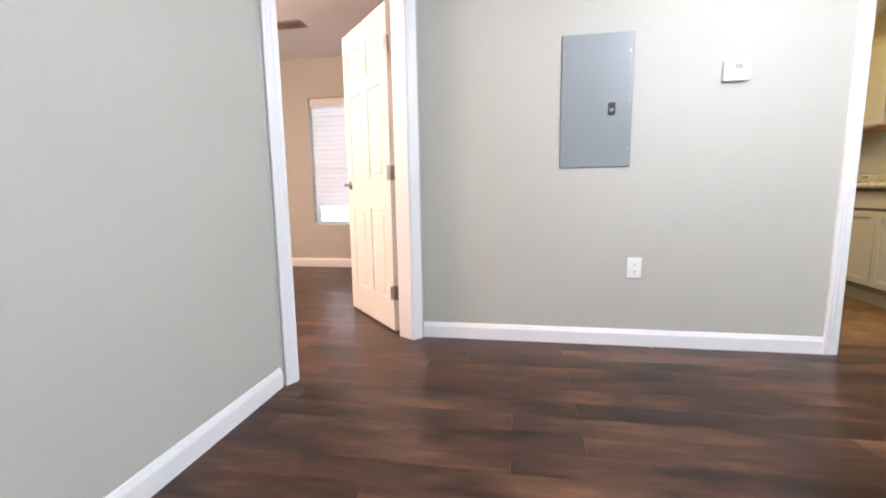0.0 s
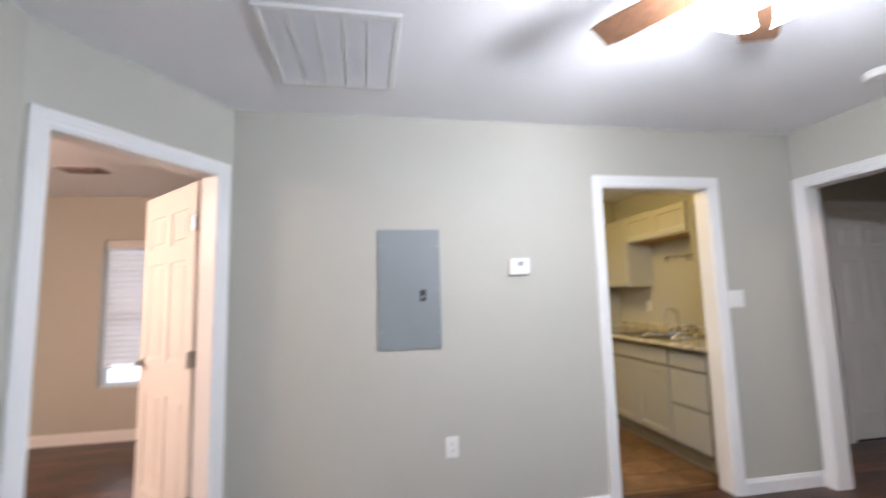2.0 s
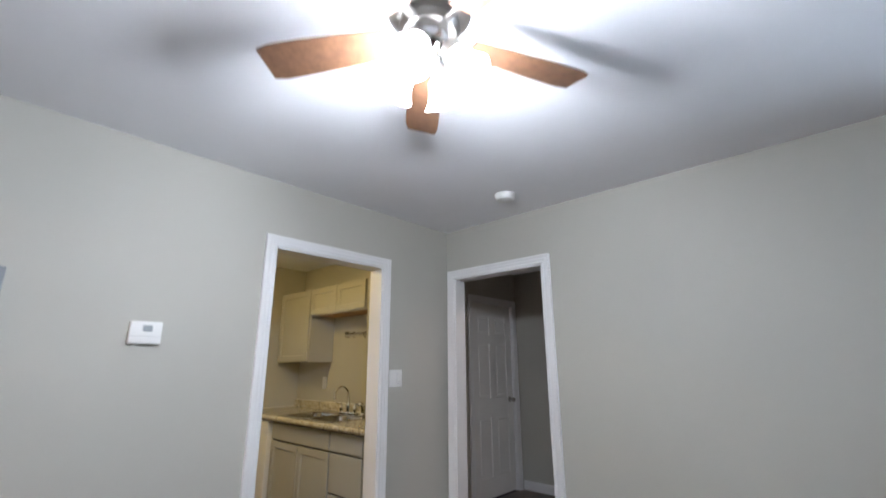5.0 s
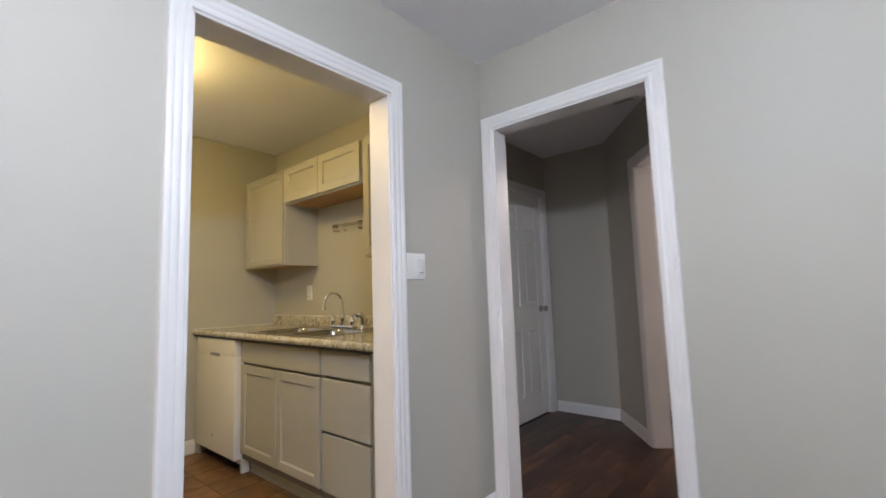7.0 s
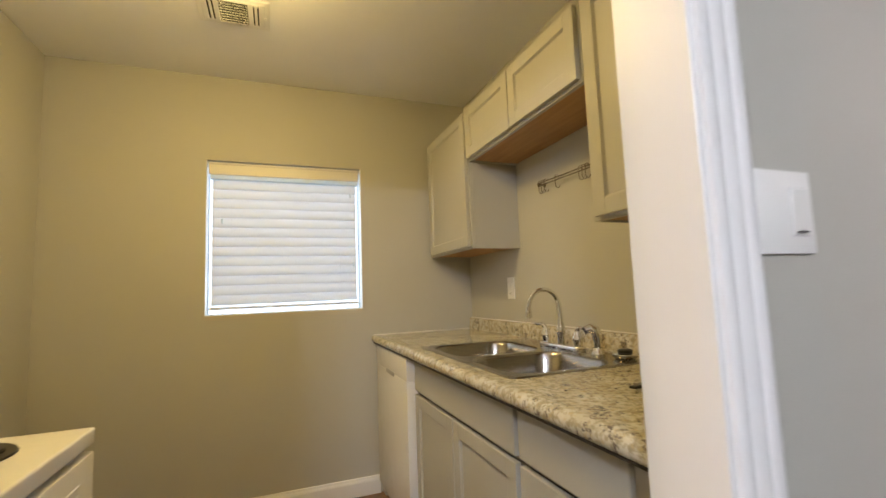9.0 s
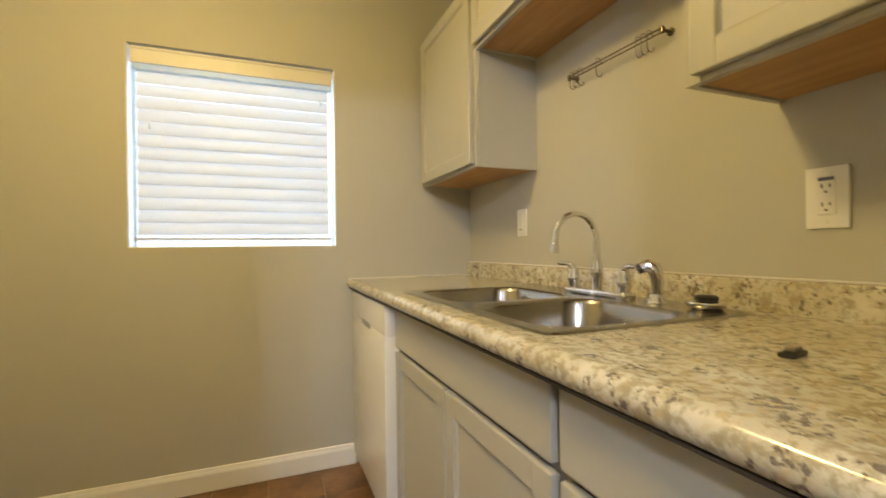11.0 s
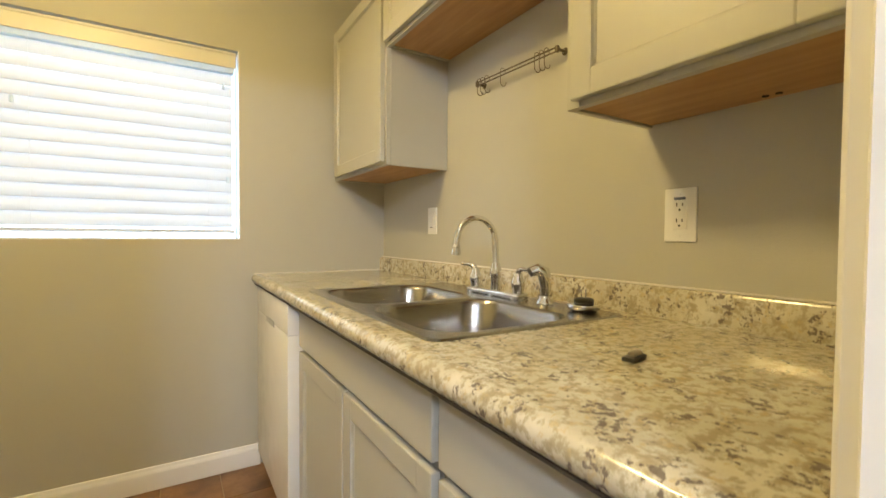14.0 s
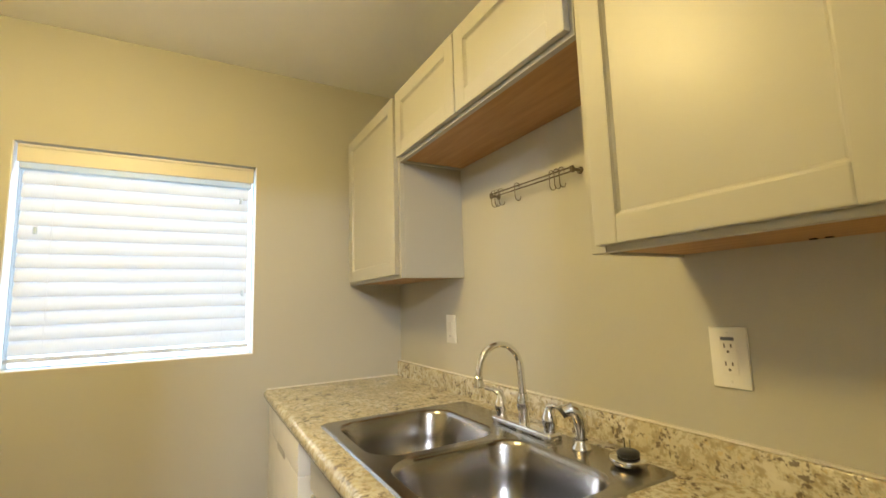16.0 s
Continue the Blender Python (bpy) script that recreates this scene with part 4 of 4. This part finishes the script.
def rounded(x0, x1, y0, y1, r, z, n=6):
    pts = []
    for cx, cy, a in ((x1 - r, y1 - r, 0), (x0 + r, y1 - r, 90), (x0 + r, y0 + r, 180), (x1 - r, y0 + r, 270)):
        for k in range(n + 1):
            t = radians(a + 90 * k / n)
            pts.append((cx + r * math.cos(t), cy + r * math.sin(t), z))
    return pts


SX0, SX1, SY0, SY1 = 4.155, 4.690, 4.908, 5.748


def worktop():
    """Post-formed top: rolled front edge, coved backsplash, a cut-out for the sink."""
    root = thing("countertop", (4.42, 5.4, 0.87), "cream and brown granite-look laminate countertop with a rolled edge", "countertop")
    prof = [(4.742, 0.873), (4.120, 0.873), (4.103, 0.872), (4.093, 0.876), (4.087, 0.886), (4.087, 0.897), (4.092, 0.907), (4.101, 0.9125), (4.115, 0.914), (4.129, CTOP)]

    def run(bm, pr, a, b):
        e = [[bm.verts.new((x, y, z)) for x, z in pr] for y in (a, b)]
        for k in range(len(pr)):
            n = (k + 1) % len(pr)
            bm.faces.new((e[0][k], e[0][n], e[1][n], e[1][k]))
        bm.faces.new(e[0]), bm.faces.new(e[1])
    bm = bmesh.new()
    i0, i1, j0, j1 = SX0 + 0.02, SX1 - 0.02, SY0 + 0.02, SY1 - 0.02
    ring = prof[1:] + [(i0, CTOP), (i1, CTOP), (4.742, CTOP), (4.742, 0.873), (i1, 0.873), (i0, 0.873)]
    n, t0 = len(ring), len(prof) - 1
    rows = [[bm.verts.new((x, y, z)) for x, z in ring] for y in (4.332, j0, j1, 6.489)]
    for r in range(3):
        for k in range(n):
            if r == 1 and k in (t0, n - 2):
                continue
            q = (k + 1) % n
            bm.faces.new((rows[r][k], rows[r][q], rows[r + 1][q], rows[r + 1][k]))
    for a in (rows[0], rows[3]):
        bm.faces.new(a)
    for k in (t0, t0 + 1):
        other = n - 1 if k == t0 else n - 2
        bm.faces.new((rows[1][k], rows[2][k], rows[2][other], rows[1][other]))
    for r in (1, 2):
        bm.faces.new((rows[r][t0], rows[r][t0 + 1], rows[r][n - 2], rows[r][n - 1]))
    part("top", bm, STONE, root, smooth=True)
    bm = bmesh.new()
    run(bm, [(4.763, 0.873), (4.743, 0.873), (4.738, CTOP + 0.004), (4.741, 0.930), (4.742, 0.974), (4.746, 0.981), (4.752, 0.983), (4.763, 0.983)], 4.332, 6.489)
    part("backsplash", bm, STONE, root, smooth=True)
    # Added dark strip: the shadow line below the rolled edge, put into colour.
    bm = bmesh.new()
    bx(bm, 4.097, 4.125, 4.334, 6.487, 0.8665, 0.8718, 0.001, 1)
    part("edge_shade", bm, painted("dark_edge_shade", (0.045, 0.034, 0.026), 0.7, 0.2, 90, 0.3), root, "dark strip painted for the shadow under the rolled front")
    bm = bmesh.new()
    bx(bm, 4.752, 4.7635, 4.332, 6.489, 0.983, 0.987, 0.001, 1)
    bx(bm, 4.10, 4.74, 6.483, 6.4895, CTOP, 0.917, 0.001, 1)
    part("caulk_bead", bm, VALANCE, root, "cream caulk line")


worktop()


def sink():
    root = thing("kitchen_sink", (4.43, 5.33, 0.80), "double-bowl stainless steel drop-in sink", "sink")
    z = CTOP + 0.004
    bowls = [(4.190, 4.570, 4.940, 5.316), (4.190, 4.570, 5.343, 5.716)]
    bm = bmesh.new()
    outer = [bm.verts.new(p) for p in rounded(SX0 + 0.006, SX1 - 0.006, SY0 + 0.006, SY1 - 0.006, 0.022, z)]
    low = [bm.verts.new(p) for p in rounded(SX0, SX1, SY0, SY1, 0.026, CTOP + 0.0005)]
    n = len(outer)
    for k in range(n):
        bm.faces.new((low[k], low[(k + 1) % n], outer[(k + 1) % n], outer[k]))
    loops = [outer]
    rims = []
    for b in bowls:
        rim = [bm.verts.new(p) for p in rounded(*b, 0.088, z - 0.001, 8)]
        rims.append(rim)
        loops.append(rim)
    es = []
    for lp in loops:
        for k in range(len(lp)):
            e = bm.edges.get((lp[k], lp[(k + 1) % len(lp)])) or bm.edges.new((lp[k], lp[(k + 1) % len(lp)]))
            es.append(e)
    bmesh.ops.triangle_fill(bm, edges=es, use_beauty=True)
    part("rim", bm, STEEL, root, smooth=False)
    for (x0, x1, y0, y1) in bowls:
        bm = bmesh.new()
        rings = []
        for ins, dz, r in ((0, 0, 0.088), (0.003, -0.0015, 0.087), (0.007, -0.006, 0.085), (0.010, -0.014, 0.084), (0.020, -0.085, 0.083), (0.029, -0.130, 0.080), (0.040, -0.151, 0.074), (0.056, -0.164, 0.064), (0.078, -0.171, 0.052)):
            rings.append([bm.verts.new(p) for p in rounded(x0 + ins, x1 - ins, y0 + ins, y1 - ins, r, z - 0.001 + dz, 8)])
        cx, cy = (x0 + x1) / 2, (y0 + y1) / 2
        k2 = len(rings[0])
        drain = []
        for k in range(k2):
            v = rings[-1][k].co
            a = math.atan2(v.y - cy, v.x - cx)
            drain.append(bm.verts.new((cx + 0.042 * math.cos(a), cy + 0.042 * math.sin(a), z - 0.178)))
        rings.append(drain)
        for a, b in zip(rings, rings[1:]):
            for k in range(k2):
                bm.faces.new((a[k], a[(k + 1) % k2], b[(k + 1) % k2], b[k]))
        bowl = part("bowl", bm, STEEL, root, smooth=True)
        bm = bmesh.new()
        lathe(bm, [(0.046, 0.0), (0.044, 0.003), (0.036, 0.002), (0.032, -0.008), (0.0, -0.010)], pose(cx, cy, z - 0.178), 24)
        part("drain", bm, CHROME, bowl, "chrome drain ring", smooth=True)


sink()


def faucet():
    zb = CTOP + 0.004
    root = thing("faucet", (4.63, 5.334, zb), "chrome two-handle deck faucet with a tall gooseneck spout", "faucet")
    bm = bmesh.new()
    bx(bm, 4.608, 4.656, 5.208, 5.462, zb + 0.0, zb + 0.017, 0.007, 3)
    part("deck_plate", bm, CHROME, root, smooth=True)
    for y in (5.230, 5.440):
        bm = bmesh.new()
        lathe(bm, [(0.024, 0), (0.024, 0.004), (0.017, 0.010), (0.016, 0.024), (0.020, 0.040), (0.019, 0.055), (0.014, 0.066), (0.012, 0.076), (0, 0.078)], pose(4.632, y, zb), 20)
        h = part("handle_base", bm, CHROME, root, smooth=True)
        s = -1 if y < 5.3 else 1
        bm = bmesh.new()
        tube(bm, [(4.632, y, zb + 0.070), (4.630, y + s * 0.006, zb + 0.082), (4.626, y + s * 0.026, zb + 0.090), (4.622, y + s * 0.048, zb + 0.088), (4.620, y + s * 0.060, zb + 0.091)], [0.009, 0.010, 0.007, 0.0055, 0.007])
        part("lever", bm, CHROME, h, smooth=True)
    bm = bmesh.new()
    lathe(bm, [(0.025, 0), (0.025, 0.005), (0.016, 0.012), (0.015, 0.05), (0.019, 0.062), (0.016, 0.085), (0.012, 0.10)], pose(4.632, 5.334, zb), 20)
    part("spout_base", bm, CHROME, root, smooth=True)
    bm = bmesh.new()
    pts = [(4.632, 5.334, zb + 0.09), (4.632, 5.337, zb + 0.14), (4.632, 5.340, zb + 0.175)]
    R = 0.064
    for k in range(1, 13):
        a = radians(180 * k / 12)
        pts.append((4.632 - R + R * math.cos(a), 5.340 + 0.02 * k / 12, zb + 0.175 + R * math.sin(a)))
    pts += [(4.503, 5.361, zb + 0.166), (4.502, 5.362, zb + 0.152)]
    tube(bm, pts, [0.0105] * 3 + [0.0092] * 12 + [0.0095, 0.010], 16)
    part("spout", bm, CHROME, root, smooth=True)
    bm = bmesh.new()
    lathe(bm, [(0.0105, 0.030), (0.013, 0.026), (0.012, 0.018), (0.015, 0.006), (0.0145, 0.0), (0.010, -0.001), (0, 0.001)], pose(4.502, 5.362, zb + 0.126), 18)
    part("aerator", bm, CHROME, root, smooth=True)


faucet()


def sprayer():
    zb = CTOP + 0.004
    root = thing("side_sprayer", (4.64, 5.13, zb), "chrome side sprayer standing beside the faucet", "sprayer")
    bm = bmesh.new()
    lathe(bm, [(0.024, 0), (0.023, 0.005), (0.017, 0.012), (0.016, 0.022)], pose(4.64, 5.13, zb), 20)
    part("holder", bm, CHROME, root, smooth=True)
    bm = bmesh.new()
    tube(bm, [(4.64, 5.13, zb + 0.015), (4.642, 5.129, zb + 0.042), (4.641, 5.130, zb + 0.066), (4.637, 5.133, zb + 0.085), (4.624, 5.142, zb + 0.093), (4.610, 5.151, zb + 0.086)], [0.012, 0.0145, 0.018, 0.0195, 0.0175, 0.014], 16)
    part("spray_head", bm, CHROME, root, smooth=True)
    bm = bmesh.new()
    rod(bm, (4.610, 5.151, zb + 0.086), (4.604, 5.155, zb + 0.081), 0.0125, seg=16)
    part("nozzle", bm, BLACK, root)


def strainer():
    zb = CTOP + 0.004
    x, y = 4.640, 4.995
    root = thing("sink_strainer", (x, y, zb), "steel basket strainer with a black rubber stopper on the sink rim", "strainer")
    bm = bmesh.new()
    lathe(bm, [(0.0, 0.0), (0.030, 0.0), (0.038, 0.006), (0.041, 0.013), (0.040, 0.017), (0.030, 0.019), (0, 0.018)], pose(x, y, zb), 28)
    part("basket", bm, CHROME, root, smooth=True)
    bm = bmesh.new()
    lathe(bm, [(0.0, 0.017), (0.020, 0.018), (0.024, 0.021), (0.024, 0.028), (0.018, 0.032), (0, 0.032)], pose(x, y, zb), 24)
    part("stopper", bm, BLACK, root, "black rubber stopper", smooth=True)
    for dy in (-0.006, 0.008):
        bm = bmesh.new()
        rod(bm, (x, y + dy, zb + 0.034), (x, y + dy, zb + 0.056), 0.0018, seg=8)
        part("post", bm, CHROME, root)


sprayer()
strainer()
root = thing("door_latch_plate", (4.371, 4.669, CTOP), "small loose dark metal latch lying on the countertop", "hardware")
bm = bmesh.new()
bx(bm, -0.023, 0.023, -0.010, 0.010, 0.0, 0.007, 0.003, 2)
part("plate", bm, DARKMETAL, root, m=pose(4.371, 4.669, CTOP + 0.0005, 0, 0, 12), smooth=True)
bm = bmesh.new()
bx(bm, -0.010, 0.015, -0.0065, 0.0065, 0.006, 0.013, 0.003, 2)
part("bolt", bm, NICKEL, root, m=pose(4.371, 4.669, CTOP + 0.0005, 0, 0, 12), smooth=True)


def wall_cabinet(y0, y1, z0, z1, label, doors, x=4.463):
    root = thing("wall_cabinet", (4.6, (y0 + y1) / 2, z0), label, "cabinet", "kitchen wall cabinets")
    xf = x + 0.020
    boxes_of(root, CABINET, [
        ("side_panel", xf + 0.0185, 4.763, y0 + 0.0006, y0 + 0.014, z0, z1), ("side_panel", xf + 0.0185, 4.763, y1 - 0.014, y1 - 0.0006, z0, z1),
        ("top_panel", xf + 0.0185, 4.763, y0 + 0.0145, y1 - 0.0145, z1 - 0.014, z1)])
    bm = bmesh.new()
    bx(bm, xf + 0.018, 4.7625, y0 + 0.0142, y1 - 0.0142, z0 + 0.006, z0 + 0.016)
    part("bottom", bm, RAWWOOD, root, "bare orange-brown wood underside")
    w = 0.036
    boxes_of(root, CABINET, [
        ("frame_stile", xf, xf + 0.018, y0 + 0.0004, y0 + w, z0, z1), ("frame_stile", xf, xf + 0.018, y1 - w, y1 - 0.0004, z0, z1),
        ("frame_rail", xf + 0.0003, xf + 0.0177, y0 + w + 0.0005, y1 - w - 0.0005, z0, z0 + w), ("frame_rail", xf + 0.0003, xf + 0.0177, y0 + w + 0.0005, y1 - w - 0.0005, z1 - w, z1),
        ("dust_panel", xf + 0.004, xf + 0.016, y0 + w + 0.0005, y1 - w - 0.0005, z0 + w + 0.0005, z1 - w - 0.0005)])
    for a, b in doors:
        front(root, "door", a, b, z0 + 0.012, z1 - 0.012, x, True)
    return root


wall_cabinet(5.832, 6.470, 1.376, 2.108, "grey-painted wall cabinet with one closed shaker door", [(5.846, 6.425)])
wall_cabinet(4.918, 5.830, 1.826, 2.108, "short grey-painted wall cabinet with two closed shaker doors above the sink", [(4.928, 5.372), (5.378, 5.822)])
c2 = wall_cabinet(4.332, 4.916, 1.362, 2.108, "grey-painted wall cabinet with one closed shaker door beside the doorway", [(4.459, 4.890)])
for yy in (4.632, 4.654):
    bm = bmesh.new()
    rod(bm, (4.735, yy, 1.362 + 0.0065), (4.735, yy, 1.362 + 0.004), 0.006, seg=12)
    part("hole", bm, GAPDARK, c2)


def hook_rail():
    x, zl = 4.764, 1.656
    drop = lambda y: zl - 0.030 * (5.58 - y)
    root = thing("hook_rail", (x, 5.39, zl), "thin dark metal wall rail with small hanging hooks", "hook rail")
    bm = bmesh.new()
    for dz in (-0.006, 0.006):
        rod(bm, (x - 0.034, 5.180, drop(5.18) + dz), (x - 0.034, 5.580, drop(5.58) + dz), 0.0026, seg=10)
    part("rail", bm, RAILMETAL, root, smooth=True)
    for y in (5.184, 5.576):
        bm = bmesh.new()
        bx(bm, x - 0.040, x - 0.028, y - 0.005, y + 0.005, drop(y) - 0.010, drop(y) + 0.010, 0.003, 2)
        rod(bm, (x - 0.030, y, drop(y)), (x - 0.004, y, drop(y)), 0.0045, seg=12)
        lathe(bm, [(0.011, 0), (0.011, 0.003), (0.006, 0.006)], pose(x + 0.0005, y, drop(y), 0, -90, 0), 16)
        part("bracket", bm, RAILMETAL, root)
    for y in (5.225, 5.246, 5.266, 5.430, 5.518, 5.542, 5.562):
        z = drop(y)
        bm = bmesh.new()
        pts = []
        for k in range(9):
            a = radians(-20 + 200 * k / 8)
            pts.append((x - 0.034 + 0.010 * math.cos(a), y, z + 0.006 + 0.010 * math.sin(a)))
        pts.append((x - 0.044, y, z - 0.030))
        for k in range(1, 9):
            a = radians(180 + 190 * k / 8)
            pts.append((x - 0.032 + 0.012 * math.cos(a), y, z - 0.032 + 0.012 * math.sin(a)))
        tube(bm, pts, 0.0014, 8)
        part("hook", bm, RAILMETAL, root, smooth=True)


hook_rail()
wall_outlet(pose(4.764, 4.827, 1.150, 0, 0, -90), "white outlet with a test button above the countertop", True, 0.074, 0.122)
wall_switch(pose(4.764, 5.950, 1.166, 0, 0, -90), "white single switch plate under the wall cabinet", 0.074, 0.118, (0.0,))


def kitchen_range():
    x0, x1, y0, y1, z = 2.56, 3.188, 4.36, 4.978, 0.905
    root = thing("range", (2.87, 4.67, 0), "white enamelled electric range with black coil burners", "range")
    bm = bmesh.new()
    bx(bm, x0, x1 - 0.03, y0, y1, 0.02, z - 0.03, 0.003, 1)
    part("body", bm, WHITEENAMEL, root)
    bm = bmesh.new()
    bx(bm, x0, x1, y0 - 0.003, y1 + 0.003, z - 0.034, z, 0.006, 3)
    part("cooktop", bm, WHITEENAMEL, root, smooth=True)
    bm = bmesh.new()
    bx(bm, x1 - 0.028, x1 + 0.002, y0 + 0.004, y1 - 0.004, 0.26, z - 0.046, 0.006, 2)
    door = part("oven_door", bm, WHITEENAMEL, root, smooth=True)
    for k in range(3):
        bm = bmesh.new()
        bx(bm, x1 + 0.0005, x1 + 0.0038, y1 - 0.16, y1 - 0.08, z - 0.095 - 0.018 * k, z - 0.088 - 0.018 * k, 0.0014, 1)
        part("vent_rib", bm, WHITEENAMEL, door)
    bm = bmesh.new()
    bx(bm, x1 - 0.028, x1, y0 + 0.004, y1 - 0.004, 0.05, 0.25, 0.006, 2)
    part("drawer", bm, WHITEENAMEL, root, smooth=True)
    bm = bmesh.new()
    bx(bm, x0, x0 + 0.06, y0, y1, z - 0.002, z + 0.16, 0.008, 2)
    part("backguard", bm, WHITEENAMEL, root, smooth=True)
    for bxx, byy, r in ((3.02, 4.83, 0.085), (3.02, 4.51, 0.10), (2.76, 4.83, 0.10), (2.76, 4.51, 0.085)):
        bm = bmesh.new()
        lathe(bm, [(r + 0.012, 0.001), (r + 0.010, 0.005), (r, 0.004), (r * 0.7, 0.0015), (0, 0.001)], pose(bxx, byy, z), 28)
        pan = part("drip_pan", bm, BURNER, root, "black drip pan", smooth=True)
        bm = bmesh.new()
        pts = [(bxx + (0.02 + (r - 0.025) * t / 60) * math.cos(t * 0.42), byy + (0.02 + (r - 0.025) * t / 60) * math.sin(t * 0.42), z + 0.011) for t in range(61)]
        tube(bm, pts, 0.0045, 6)
        part("coil", bm, BURNER, pan, smooth=True)


kitchen_range()


# ---- floor pieces ----
def plank_me(cache, w, d, h, bev, material):
    key = (round(w, 3), round(d, 3))
    if key not in cache:
        bm = bmesh.new()
        b = bev
        for z, i in ((-h, 0), (-b, 0), (0, b)):
            for sx, sy in ((-1, -1), (1, -1), (1, 1), (-1, 1)):
                bm.verts.new((sx * (w / 2 - i), sy * (d / 2 - i), z))
        bm.verts.ensure_lookup_table()
        v = bm.verts
        for a in (0, 4):
            for k in range(4):
                n = (k + 1) % 4
                bm.faces.new((v[a + k], v[a + n], v[a + 4 + n], v[a + 4 + k]))
        bm.faces.new(v[8:12])
        cache[key] = mesh_of("plank", bm, material)
    return cache[key]


PLANKS = {}


def planks(floor, x0, x1, y0, y1, seed, width=0.127, length=1.21):
    rnd = random.Random(seed)
    y = y1
    while y > y0 + 0.01:
        d = min(width, y - y0)
        x = x0 - rnd.choice((0.0, 0.25, 0.45, 0.7, 0.95))
        while x < x1:
            a, b = max(x, x0), min(x + length, x1)
            if b - a > 0.03:
                piece("plank", plank_me(PLANKS, b - a - 0.0003, d - 0.0003, 0.010, 0.0004, LAMINATE), ((a + b) / 2, y - d / 2, 0.0), floor)
            x += length
        y -= d


planks(FLOOR_LIVING, 0.3402, 4.8618, 0.0, 4.3297, 3)
planks(FLOOR_LIVING, 0.3402, 4.8618, -1.2, 0.0, 4, 0.127, 2.4)
planks(FLOOR_BED, -2.3, 1.7, 4.33, 6.56, 5)
planks(FLOOR_BED, -2.3, 0.34, 1.6, 4.33, 6, 0.19, 2.4)
planks(FLOOR_HALL, 4.862, 6.8, 3.2, 4.82, 7)
bm = bmesh.new()
bx(bm, 3.262, 4.064, 4.316, 4.372, -0.009, 0.0035, 0.002, 1)
tagged(solid("threshold", bm, LAMINATE), "dark wood threshold strip between living room and kitchen", "threshold", kind="structure")

TILES = {}
T = 0.2286
xs = [2.45] + [3.947 + T * k for k in range(-6, 4)] + [4.764]
ys = [4.33] + [6.027 + T * k for k in range(-7, 3)] + [6.49]
xs = [v for v in xs if 2.45 <= v <= 4.764]
ys = [v for v in ys if 4.33 <= v <= 6.49]
for a, b in zip(xs, xs[1:]):
    for c, d in zip(ys, ys[1:]):
        if b - a > 0.02 and d - c > 0.02:
            piece("tile", plank_me(TILES, b - a - 0.004, d - c - 0.004, 0.006, 0.0012, TILE), ((a + b) / 2, (c + d) / 2, -0.002), FLOOR_KITCHEN)

bm = bmesh.new()
bmesh.ops.create_icosphere(bm, subdivisions=1, radius=0.006)
bm.transform(pose(2.315, 4.168, 0.003) @ Matrix.Diagonal((1.2, 0.8, 0.5, 1)))
tagged(solid("paint_chip", bm, TRIM), "tiny white paint chip lying by the baseboard", "debris")
